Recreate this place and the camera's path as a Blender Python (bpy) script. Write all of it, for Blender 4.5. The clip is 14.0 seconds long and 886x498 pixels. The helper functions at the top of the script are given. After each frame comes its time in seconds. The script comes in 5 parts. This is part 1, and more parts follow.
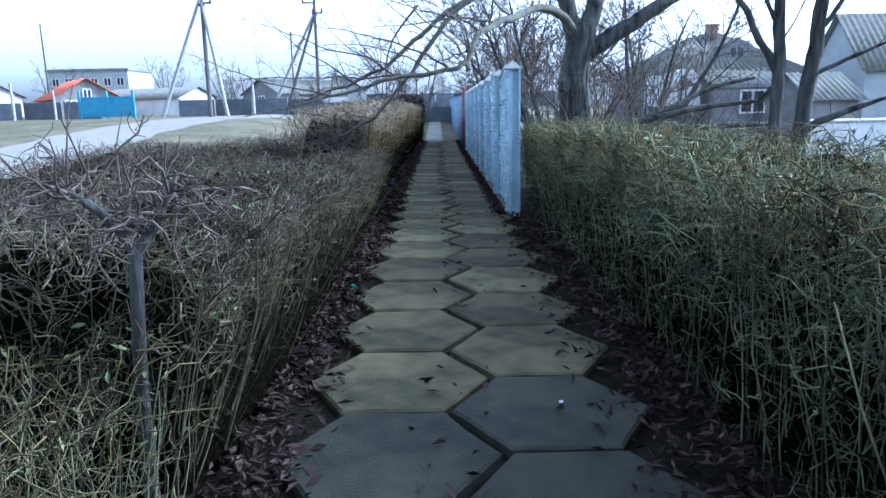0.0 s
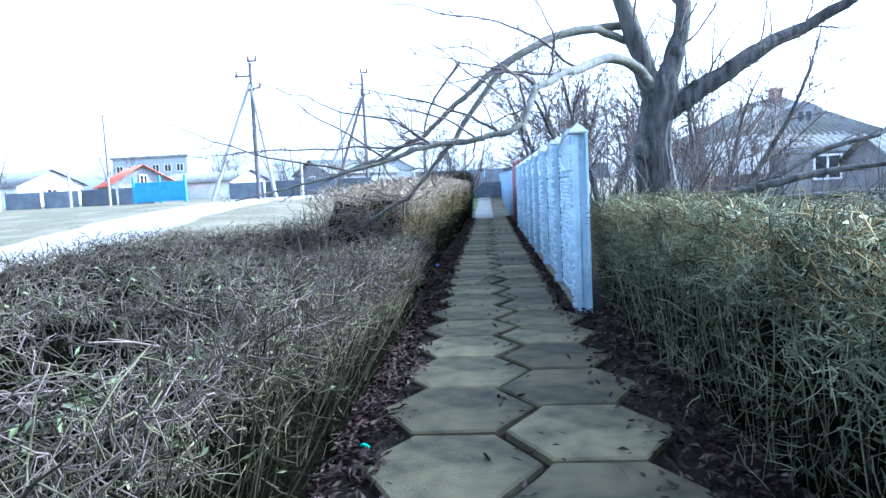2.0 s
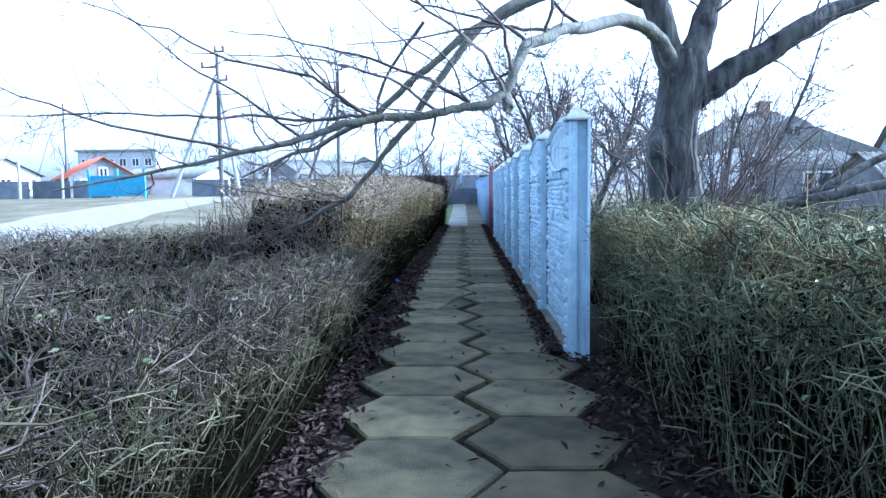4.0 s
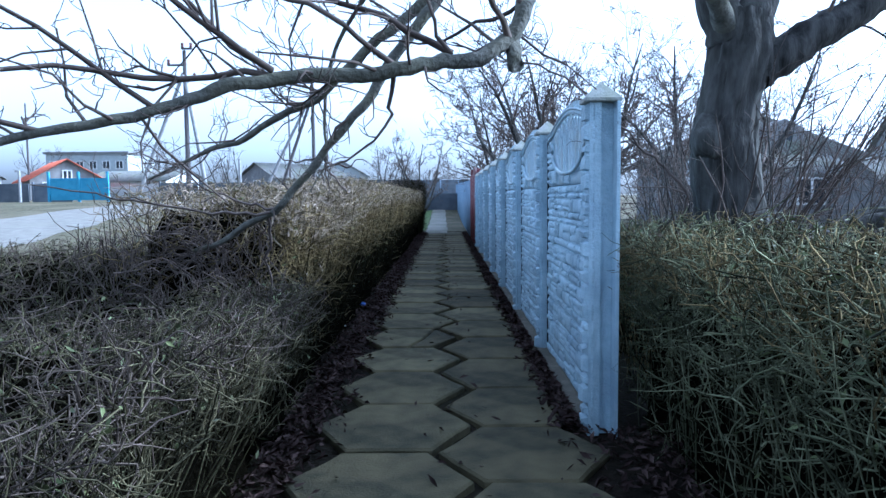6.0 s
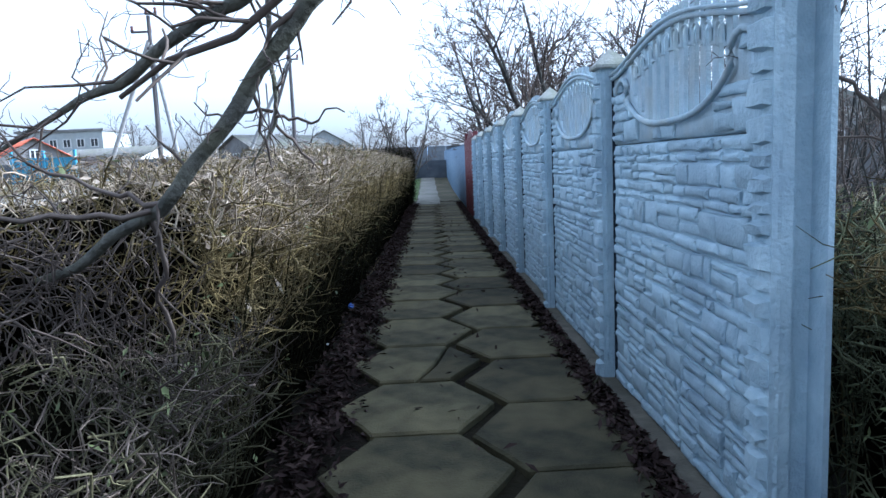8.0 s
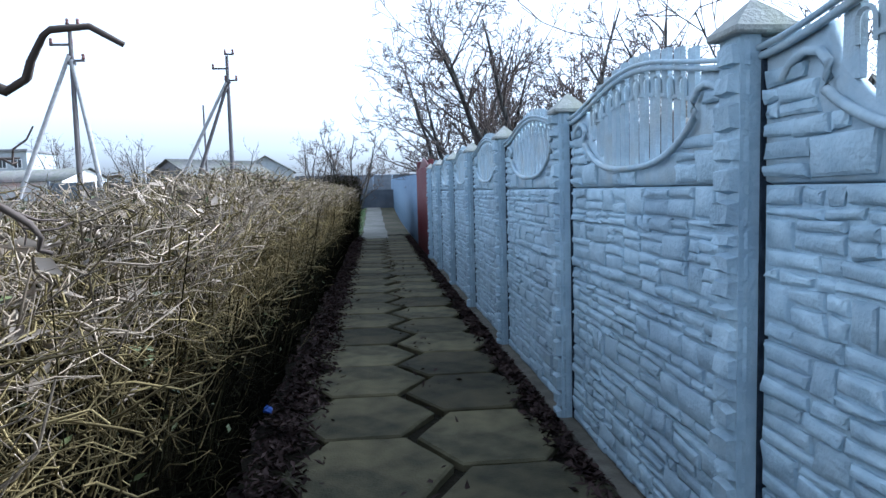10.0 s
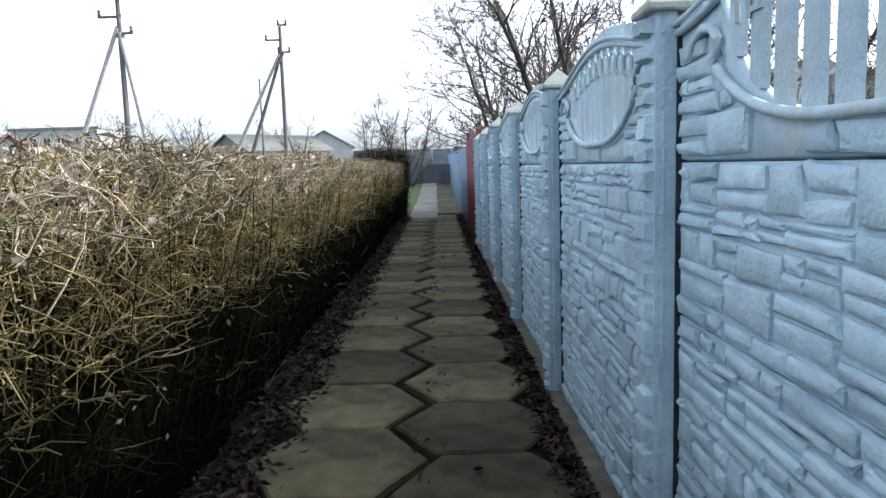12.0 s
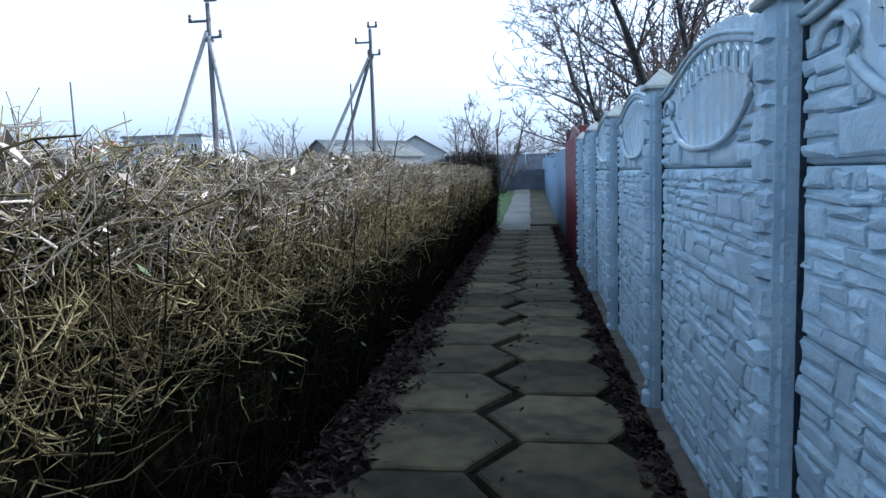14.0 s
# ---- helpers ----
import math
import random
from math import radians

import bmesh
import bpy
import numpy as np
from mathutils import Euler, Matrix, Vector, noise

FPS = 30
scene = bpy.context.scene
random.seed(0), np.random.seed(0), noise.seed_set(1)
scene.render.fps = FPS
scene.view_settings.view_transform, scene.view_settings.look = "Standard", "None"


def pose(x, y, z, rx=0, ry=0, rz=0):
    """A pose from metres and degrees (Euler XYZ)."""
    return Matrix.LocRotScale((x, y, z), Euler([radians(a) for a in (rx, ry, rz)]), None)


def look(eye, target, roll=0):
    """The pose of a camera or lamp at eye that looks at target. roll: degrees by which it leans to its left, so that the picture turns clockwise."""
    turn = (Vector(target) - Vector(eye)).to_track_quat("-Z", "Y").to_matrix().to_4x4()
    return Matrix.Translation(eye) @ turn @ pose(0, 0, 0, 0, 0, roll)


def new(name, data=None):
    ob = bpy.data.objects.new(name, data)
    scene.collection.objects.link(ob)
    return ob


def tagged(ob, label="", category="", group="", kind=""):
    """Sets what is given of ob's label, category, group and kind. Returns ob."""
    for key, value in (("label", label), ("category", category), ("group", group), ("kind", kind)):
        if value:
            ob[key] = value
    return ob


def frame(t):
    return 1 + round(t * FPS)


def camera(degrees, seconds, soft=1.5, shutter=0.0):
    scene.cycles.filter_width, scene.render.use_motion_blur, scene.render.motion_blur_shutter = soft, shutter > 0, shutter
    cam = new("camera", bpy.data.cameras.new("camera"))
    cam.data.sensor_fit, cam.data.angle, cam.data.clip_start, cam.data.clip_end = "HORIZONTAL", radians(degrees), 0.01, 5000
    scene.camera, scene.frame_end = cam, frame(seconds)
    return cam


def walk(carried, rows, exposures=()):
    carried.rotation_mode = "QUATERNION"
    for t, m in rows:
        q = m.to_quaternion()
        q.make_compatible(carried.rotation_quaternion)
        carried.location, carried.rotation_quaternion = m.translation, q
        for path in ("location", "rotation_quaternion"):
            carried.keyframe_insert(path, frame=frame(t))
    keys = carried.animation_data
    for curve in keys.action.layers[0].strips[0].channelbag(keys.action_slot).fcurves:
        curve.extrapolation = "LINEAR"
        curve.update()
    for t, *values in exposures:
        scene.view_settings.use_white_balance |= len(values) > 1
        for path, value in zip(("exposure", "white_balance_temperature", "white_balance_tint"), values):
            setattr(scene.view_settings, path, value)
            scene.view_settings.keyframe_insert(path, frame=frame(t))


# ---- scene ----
cam = camera(65.6, 14.0)
PATH = [
    (0, (0.363, 2.765, 1.399), (0.366, 4.725, 1.000), -1.2),
    (0.5, (0.373, 3.177, 1.402), (0.275, 5.154, 1.114), -3.1),
    (1, (0.368, 3.552, 1.376), (0.424, 5.529, 1.080), -2.9),
    (1.5, (0.360, 4.014, 1.404), (0.447, 5.978, 1.038), -2.5),
    (2, (0.370, 4.560, 1.394), (0.230, 6.548, 1.214), -2.8),
    (2.5, (0.420, 5.170, 1.350), (0.610, 7.152, 1.184), -0.6),
    (2.8, (0.445, 5.390, 1.350), (0.683, 7.355, 1.050), -0.5),
    (3, (0.460, 5.551, 1.322), (0.485, 7.534, 1.062), -1.4),
    (3.5, (0.450, 5.992, 1.329), (0.374, 7.981, 1.135), -0.8),
    (5.8, (0.427, 7.919, 1.335), (0.43, 9.915, 1.216), -0.4),
    (6, (0.442, 8.056, 1.358), (0.435, 10.05, 1.206), -0.5),
    (6.5, (0.462, 8.508, 1.368), (0.526, 10.504, 1.256), 0.1),
    (7, (0.46, 8.978, 1.334), (0.395, 10.969, 1.161), -1.5),
    (7.5, (0.396, 9.461, 1.374), (0.284, 11.45, 1.197), -1.6),
    (8, (0.249, 9.95, 1.377), (0.274, 11.935, 1.129), -2.5),
    (8.5, (0.191, 10.497, 1.374), (0.087, 12.485, 1.176), -3.9),
    (9, (0.104, 10.968, 1.352), (0.195, 12.963, 1.23), -1.4),
    (9.2, (0.074, 11.201, 1.396), (0.28, 13.183, 1.224), -1.6),
    (11.3, (0.49, 13.266, 1.457), (0.614, 15.255, 1.289), -1.8),
    (11.5, (0.535, 13.466, 1.416), (0.647, 15.453, 1.214), -1.9),
    (12, (0.602, 13.987, 1.444), (0.607, 15.973, 1.205), -1.8),
    (12.5, (0.656, 14.483, 1.462), (0.391, 16.455, 1.262), -3.2),
    (13, (0.666, 15.094, 1.442), (0.563, 17.089, 1.34), -2.0),
    (13.5, (0.635, 15.631, 1.435), (0.388, 17.612, 1.306), -2.5),
    (14, (0.597, 16.146, 1.441), (0.336, 18.117, 1.226), -1.8),
]
EXPOSURES = [(t, stops, kelvin, 7) for t, stops, kelvin in (
    (0.0, 1.4, 4500), (0.5, 2.15, 4450), (1.0, 2.0, 4400), (1.5, 2.25, 4400), (2.0, 2.25, 4450), (2.5, 1.55, 4300), (3.0, 1.8, 4350), (3.5, 2.0, 4350), (6.0, 1.15, 4450), (6.5, 1.05, 4500), (7.0, 0.95, 4850),
    (7.5, 1.05, 5000), (8.0, 1.2, 4900), (8.5, 1.6, 5300), (9.0, 1.38, 4950), (11.5, 1.1, 5500), (12.0, 1.4, 5700), (12.5, 1.25, 5600), (13.0, 1.08, 5000), (13.5, 0.8, 4850), (14.0, 1.0, 4800))]
walk(cam, [(t, look(eye, target, roll)) for t, eye, target, roll in PATH], EXPOSURES)

# ---- world and light ----
world = bpy.data.worlds.new("sky")
scene.world = world
world.use_nodes = True
wn, wl = world.node_tree.nodes, world.node_tree.links
sky = wn.new("ShaderNodeTexSky")
sky.sky_type = 'NISHITA'
sky.sun_disc = False
sky.sun_elevation = radians(30)
sky.sun_rotation = radians(76)
sky.air_density = 1.0
sky.dust_density = 3.5
sky.ozone_density = 2.5
haze = wn.new("ShaderNodeHueSaturation")      # thin high cloud takes the colour out of the sky
haze.inputs["Saturation"].default_value = 0.14
haze.inputs["Value"].default_value = 1.35
wl.new(sky.outputs[0], haze.inputs["Color"])
wl.new(haze.outputs[0], wn["Background"].inputs[0])
wn["Background"].inputs[1].default_value = 0.15

sun = new("sun", bpy.data.lights.new("sun", 'SUN'))
sun.data.energy = 2.6
sun.data.angle = radians(1.5)
sun.data.color = (1.0, 0.89, 0.74)
SUN_AZ, SUN_EL = radians(76), radians(30)   # clockwise from +y towards +x
sun_dir = Vector((math.sin(SUN_AZ) * math.cos(SUN_EL), math.cos(SUN_AZ) * math.cos(SUN_EL), math.sin(SUN_EL)))
sun.matrix_world = look((20 * sun_dir).to_tuple(), (0, 0, 0))

rng = np.random.default_rng(7)


# ---- materials ----
def material(name, c1, c2, scale=8.0, rough=0.85, bump=0.3, bump_scale=40.0, c3=None, scale3=1.2, amount3=0.5,
             vary="", vary_amount=0.35, metal=0.0, stretch=(1, 1, 1), spec=0.3, detail=6.0):
    """Two-scale procedural surface: c1/c2 by fine noise, c3 as larger stains, bump relief, and a random shade per piece."""
    m = bpy.data.materials.new(name)
    m.use_nodes = True
    n, l = m.node_tree.nodes, m.node_tree.links
    b = n["Principled BSDF"]
    b.inputs["Metallic"].default_value = metal
    b.inputs["Specular IOR Level"].default_value = spec
    tc = n.new("ShaderNodeTexCoord")
    mp = n.new("ShaderNodeMapping")
    mp.inputs["Scale"].default_value = stretch
    l.new(tc.outputs["Object"], mp.inputs[0])
    nz = n.new("ShaderNodeTexNoise")
    nz.inputs["Scale"].default_value = scale
    nz.inputs["Detail"].default_value = detail
    l.new(mp.outputs[0], nz.inputs["Vector"])
    ramp = n.new("ShaderNodeValToRGB")
    ramp.color_ramp.elements[0].position, ramp.color_ramp.elements[1].position = 0.32, 0.68
    ramp.color_ramp.elements[0].color, ramp.color_ramp.elements[1].color = (*c1, 1), (*c2, 1)
    l.new(nz.outputs["Fac"], ramp.inputs[0])
    col = ramp.outputs[0]
    if c3:
        n3 = n.new("ShaderNodeTexNoise")
        n3.inputs["Scale"].default_value = scale3
        n3.inputs["Detail"].default_value = 4
        l.new(mp.outputs[0], n3.inputs["Vector"])
        r3 = n.new("ShaderNodeMapRange")
        r3.inputs[1].default_value, r3.inputs[2].default_value, r3.inputs[4].default_value = 0.45, 0.7, amount3
        l.new(n3.outputs["Fac"], r3.inputs[0])
        mx = n.new("ShaderNodeMixRGB")
        mx.inputs[2].default_value = (*c3, 1)
        l.new(r3.outputs[0], mx.inputs[0])
        l.new(col, mx.inputs[1])
        col = mx.outputs[0]
    if vary:
        src = n.new("ShaderNodeObjectInfo") if vary == "object" else n.new("ShaderNodeNewGeometry")
        out = src.outputs["Random"] if vary == "object" else src.outputs["Random Per Island"]
        mr = n.new("ShaderNodeMapRange")
        mr.inputs[3].default_value, mr.inputs[4].default_value = 1 - vary_amount, 1 + vary_amount
        l.new(out, mr.inputs[0])
        hv = n.new("ShaderNodeHueSaturation")
        l.new(mr.outputs[0], hv.inputs["Value"])
        l.new(col, hv.inputs["Color"])
        col = hv.outputs[0]
    l.new(col, b.inputs["Base Color"])
    rr = n.new("ShaderNodeMapRange")
    rr.inputs[3].default_value, rr.inputs[4].default_value = max(0.05, rough - 0.12), min(1, rough + 0.12)
    l.new(nz.outputs["Fac"], rr.inputs[0])
    l.new(rr.outputs[0], b.inputs["Roughness"])
    if bump:
        nb = n.new("ShaderNodeTexNoise")
        nb.inputs["Scale"].default_value = bump_scale
        nb.inputs["Detail"].default_value = 5
        l.new(mp.outputs[0], nb.inputs["Vector"])
        bp = n.new("ShaderNodeBump")
        bp.inputs["Strength"].default_value = bump
        bp.inputs["Distance"].default_value = 0.02
        l.new(nb.outputs["Fac"], bp.inputs["Height"])
        l.new(bp.outputs[0], b.inputs["Normal"])
    return m


M_FENCE = material("painted_concrete", (0.345, 0.455, 0.54), (0.45, 0.565, 0.64), 14, 0.75, 0.45, 60, c3=(0.25, 0.335, 0.42), scale3=2.2, amount3=0.6, vary="object", vary_amount=0.14)
M_FENCE_ISL = material("painted_concrete_relief", (0.345, 0.455, 0.54), (0.45, 0.565, 0.64), 14, 0.75, 0.45, 60, c3=(0.29, 0.36, 0.43), scale3=2.2, amount3=0.6, vary="island", vary_amount=0.10)
M_CAP = material("bare_grey_concrete", (0.27, 0.29, 0.275), (0.37, 0.38, 0.36), 22, 0.9, 0.4, 70, c3=(0.26, 0.28, 0.2), scale3=6, amount3=0.7)
M_ORN = material("weathered_blue_concrete", (0.33, 0.425, 0.50), (0.43, 0.525, 0.59), 16, 0.8, 0.3, 70, c3=(0.40, 0.43, 0.42), scale3=5, amount3=0.6, vary="object", vary_amount=0.08)
M_SLAB = material("concrete_slab", (0.036, 0.034, 0.020), (0.098, 0.088, 0.051), 6, 0.88, 0.45, 70, c3=(0.17, 0.145, 0.078), scale3=1.4, amount3=0.65, vary="object", vary_amount=0.4, spec=0.2)
# darker copy of the slab concrete, with shade put into its colour
M_SLAB_SHADE = material("shade_darkened_slab", (0.018, 0.020, 0.017), (0.048, 0.048, 0.036), 6, 0.8, 0.45, 70, c3=(0.062, 0.058, 0.040), scale3=1.4, amount3=0.65, vary="object", vary_amount=0.3, spec=0.22)
M_GAPSHADE = material("gap_shade_strip", (0.018, 0.025, 0.036), (0.04, 0.052, 0.07), 20, 0.95, 0.4, 60, spec=0.05)
M_LAWN = material("green_grass_patch", (0.05, 0.09, 0.02), (0.10, 0.15, 0.045), 9, 0.95, 0.9, 60, c3=(0.12, 0.12, 0.05), scale3=0.7, amount3=0.6)
M_FOOT = material("stained_footing", (0.10, 0.09, 0.07), (0.17, 0.155, 0.125), 9, 0.9, 0.5, 50, c3=(0.06, 0.06, 0.045), scale3=3, amount3=0.7)
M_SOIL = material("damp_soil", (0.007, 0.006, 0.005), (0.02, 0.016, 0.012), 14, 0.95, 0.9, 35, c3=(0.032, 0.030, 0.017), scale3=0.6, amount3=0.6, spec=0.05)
M_GRASS = material("winter_grass", (0.05, 0.05, 0.024), (0.13, 0.112, 0.065), 6, 0.95, 1.0, 25, c3=(0.17, 0.145, 0.10), scale3=0.5, amount3=0.8)
M_ROAD = material("pale_gravel_road", (0.17, 0.16, 0.145), (0.26, 0.245, 0.22), 3, 0.95, 0.5, 30, c3=(0.22, 0.21, 0.18), scale3=0.4, amount3=0.7)
M_PAVE = material("old_concrete_path", (0.20, 0.19, 0.165), (0.30, 0.285, 0.25), 3, 0.92, 0.4, 50, c3=(0.15, 0.15, 0.11), scale3=0.6, amount3=0.8)
M_BARK = material("rough_bark", (0.013, 0.013, 0.013), (0.082, 0.08, 0.077), 16, 0.95, 1.0, 26, c3=(0.12, 0.12, 0.105), scale3=3, amount3=0.4, stretch=(1, 1, 0.25), spec=0.1)
M_BAREWOOD = material("bare_weathered_wood", (0.13, 0.125, 0.11), (0.22, 0.21, 0.18), 12, 0.9, 0.6, 40, c3=(0.12, 0.11, 0.1), scale3=6, amount3=0.7, stretch=(1, 1, 0.2))
M_LIMB = material("lichen_bark", (0.06, 0.06, 0.052), (0.125, 0.122, 0.105), 16, 0.92, 0.8, 45, c3=(0.15, 0.145, 0.085), scale3=5, amount3=0.45)
M_TWIG = material("twig_bark", (0.065, 0.052, 0.046), (0.12, 0.098, 0.085), 6, 0.9, 0, vary="island", vary_amount=0.4, spec=0.12)
M_HEDGE = material("dry_privet_stems", (0.042, 0.034, 0.014), (0.210, 0.166, 0.080), 2.5, 0.9, 0, vary="island", vary_amount=0.75, spec=0.08)
M_HEDGE_GREEN = material("green_grey_privet_stems", (0.036, 0.042, 0.023), (0.182, 0.188, 0.112), 2.5, 0.9, 0, vary="island", vary_amount=0.8, spec=0.1)
M_HEDGE_MIX = material("grey_olive_stems", (0.015, 0.0145, 0.008), (0.115, 0.106, 0.062), 2.5, 0.9, 0, vary="island", vary_amount=0.8, spec=0.08)
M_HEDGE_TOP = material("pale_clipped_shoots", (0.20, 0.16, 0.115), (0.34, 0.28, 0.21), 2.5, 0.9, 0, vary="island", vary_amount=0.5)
M_HEDGE_BROWN = material("purplish_brown_shoots", (0.042, 0.034, 0.029), (0.135, 0.110, 0.092), 2.5, 0.9, 0, vary="island", vary_amount=0.5, spec=0.08)
# stem colour darkened to carry the shade low in the hedges
M_STEMDARK = material("shade_darkened_stems", (0.005, 0.005, 0.003), (0.024, 0.022, 0.011), 2.5, 0.9, 0, vary="island", vary_amount=0.6, spec=0.03)
M_CORE = material("black_inner_shade", (0.0015, 0.0015, 0.001), (0.005, 0.0045, 0.003), 30, 1.0, 1.0, 60, spec=0.0)
M_LEAF = material("dead_leaves", (0.016, 0.010, 0.010), (0.075, 0.052, 0.046), 5, 0.85, 0, vary="island", vary_amount=0.6, spec=0.06)
M_DRYLEAF = material("pale_dry_leaves", (0.19, 0.155, 0.12), (0.38, 0.32, 0.26), 5, 0.8, 0, vary="island", vary_amount=0.5)
M_GREENLEAF = material("privet_leaves", (0.055, 0.07, 0.028), (0.11, 0.125, 0.05), 5, 0.6, 0, vary="island", vary_amount=0.5)
M_RED = material("red_painted_sheet", (0.09, 0.012, 0.017), (0.13, 0.02, 0.025), 5, 0.5, 0.1, 20, c3=(0.09, 0.02, 0.025), scale3=2, amount3=0.4, spec=0.5)
M_BLUE = material("blue_painted_sheet", (0.15, 0.23, 0.34), (0.20, 0.29, 0.41), 4, 0.55, 0.1, 20, c3=(0.13, 0.18, 0.25), scale3=1, amount3=0.5, spec=0.5, vary="object", vary_amount=0.12)
M_ROOFRED = material("red_roof", (0.42, 0.10, 0.055), (0.52, 0.15, 0.09), 3, 0.8, 0.4, 12)
M_SLATE = material("old_slate_sheet", (0.12, 0.12, 0.118), (0.20, 0.20, 0.19), 3, 0.92, 0.4, 20, c3=(0.13, 0.14, 0.10), scale3=0.8, amount3=0.8)
M_RENDER = material("pale_wall_render", (0.30, 0.33, 0.35), (0.39, 0.42, 0.44), 2, 0.92, 0.3, 20, c3=(0.33, 0.34, 0.33), scale3=0.5, amount3=0.6)
M_WHITE = material("whitewash", (0.62, 0.63, 0.64), (0.72, 0.73, 0.74), 3, 0.9, 0.3, 20, c3=(0.45, 0.46, 0.46), scale3=1, amount3=0.6)
M_GREYWALL = material("grey_board_wall", (0.16, 0.16, 0.165), (0.24, 0.24, 0.245), 2, 0.92, 0.3, 20, c3=(0.11, 0.11, 0.115), scale3=0.7, amount3=0.7)
M_DARKFENCE = material("dark_slate_fence", (0.09, 0.105, 0.13), (0.14, 0.155, 0.18), 2, 0.9, 0.3, 14, c3=(0.07, 0.08, 0.09), scale3=0.6, amount3=0.6, vary="object", vary_amount=0.3)
M_TEAL = material("blue_gate_paint", (0.05, 0.22, 0.36), (0.08, 0.29, 0.44), 3, 0.6, 0.1, 10, spec=0.5)
M_GLASS = material("dark_window_glass", (0.02, 0.025, 0.03), (0.035, 0.04, 0.05), 2, 0.15, 0, spec=0.6)
M_POLE = material("grey_concrete_pole", (0.25, 0.25, 0.26), (0.36, 0.36, 0.36), 5, 0.9, 0.2, 20)
M_POLEWOOD = material("tarred_wood", (0.07, 0.065, 0.07), (0.13, 0.12, 0.12), 8, 0.9, 0.4, 20, stretch=(1, 1, 0.2))
M_CERAMIC = material("dark_insulator", (0.12, 0.06, 0.06), (0.18, 0.10, 0.09), 8, 0.3, 0)
M_BRICK = material("brick_chimney", (0.22, 0.15, 0.12), (0.32, 0.23, 0.19), 8, 0.95, 0.5, 30)
M_GREENPLASTIC = material("green_plastic", (0.02, 0.42, 0.26), (0.05, 0.52, 0.34), 8, 0.4, 0)
M_BLUEPLASTIC = material("blue_plastic", (0.02, 0.07, 0.35), (0.04, 0.11, 0.45), 8, 0.4, 0)
M_PAPER = material("white_paper_scrap", (0.6, 0.6, 0.58), (0.75, 0.75, 0.72), 8, 0.8, 0)


# ---- mesh helpers ----
def quads_mesh(name, verts, quads):
    """A mesh from numpy arrays of vertices and quads."""
    me = bpy.data.meshes.new(name)
    verts, quads = np.ascontiguousarray(verts, dtype=np.float32), np.ascontiguousarray(quads, dtype=np.int32)
    me.vertices.add(len(verts))
    me.vertices.foreach_set("co", verts.ravel())
    me.loops.add(quads.size)
    me.loops.foreach_set("vertex_index", quads.ravel())
    me.polygons.add(len(quads))
    me.polygons.foreach_set("loop_start", np.arange(0, quads.size, 4, dtype=np.int32))
    me.update(calc_edges=True)
    return me


def link(name, me, mat, parent=None, label="", smooth=False):
    ob = new(name, me)
    if mat and not me.materials:
        me.materials.append(mat)
    if smooth:
        me.polygons.foreach_set("use_smooth", np.ones(len(me.polygons), dtype=bool))
    if parent:
        ob.parent = parent
    if label:
        ob["label"] = label
    return ob


def part(name, bm, mat, parent, label="", smooth=False):
    """Links a bmesh as one mesh object under a thing or a part."""
    me = bpy.data.meshes.new(name)
    bmesh.ops.recalc_face_normals(bm, faces=bm.faces)
    bm.to_mesh(me)
    bm.free()
    return link(name, me, mat, parent, label, smooth)


def empty(name, label, category, group="", kind="", at=(0, 0, 0)):
    ob = new(name)
    ob.location = at
    ob.empty_display_size = 0.2
    return tagged(ob, label, category, group, kind)


def tubes(polys, sides=4):
    """Tapered tubes round polylines: polys is a list of (points (k,3), radii (k,)). Returns vertices and quads."""
    by = {}
    for p, r in polys:
        by.setdefault(len(p), []).append((p, r))
    vs, qs, base = [], [], 0
    for k, lst in by.items():
        P = np.array([a for a, _ in lst], dtype=float)
        R = np.array([b for _, b in lst], dtype=float)
        v, q = tube_batch(P, R, sides)
        vs.append(v)
        qs.append(q + base)
        base += len(v)
    return np.concatenate(vs), np.concatenate(qs)


def tube_batch(P, R, sides):
    N, K, _ = P.shape
    T = np.gradient(P, axis=1)
    T /= np.linalg.norm(T, axis=2, keepdims=True) + 1e-9
    ref = np.where(np.abs(T[:, :1, 2:3]) > 0.8, np.array([1.0, 0, 0]), np.array([0, 0, 1.0]))
    ref = np.broadcast_to(ref, T.shape)
    A = np.cross(T, ref)
    A /= np.linalg.norm(A, axis=2, keepdims=True) + 1e-9
    B = np.cross(T, A)
    ang = np.arange(sides) * 2 * np.pi / sides
    V = P[:, :, None, :] + R[:, :, None, None] * (np.cos(ang)[None, None, :, None] * A[:, :, None, :] + np.sin(ang)[None, None, :, None] * B[:, :, None, :])
    idx = np.arange(N * K * sides).reshape(N, K, sides)
    nxt = np.roll(idx, -1, axis=2)
    Q = np.stack([idx[:, :-1], nxt[:, :-1], nxt[:, 1:], idx[:, 1:]], axis=-1).reshape(-1, 4)
    return V.reshape(-1, 3), Q


def box(bm, x0, y0, z0, x1, y1, z1, bevel=0.0):
    r = bmesh.ops.create_cube(bm, size=1.0, matrix=Matrix.Translation(((x0 + x1) / 2, (y0 + y1) / 2, (z0 + z1) / 2)) @ Matrix.Diagonal((x1 - x0, y1 - y0, z1 - z0, 1)))
    if bevel:
        bmesh.ops.bevel(bm, geom=list({e for v in r["verts"] for e in v.link_edges}), offset=bevel, segments=1, affect='EDGES')


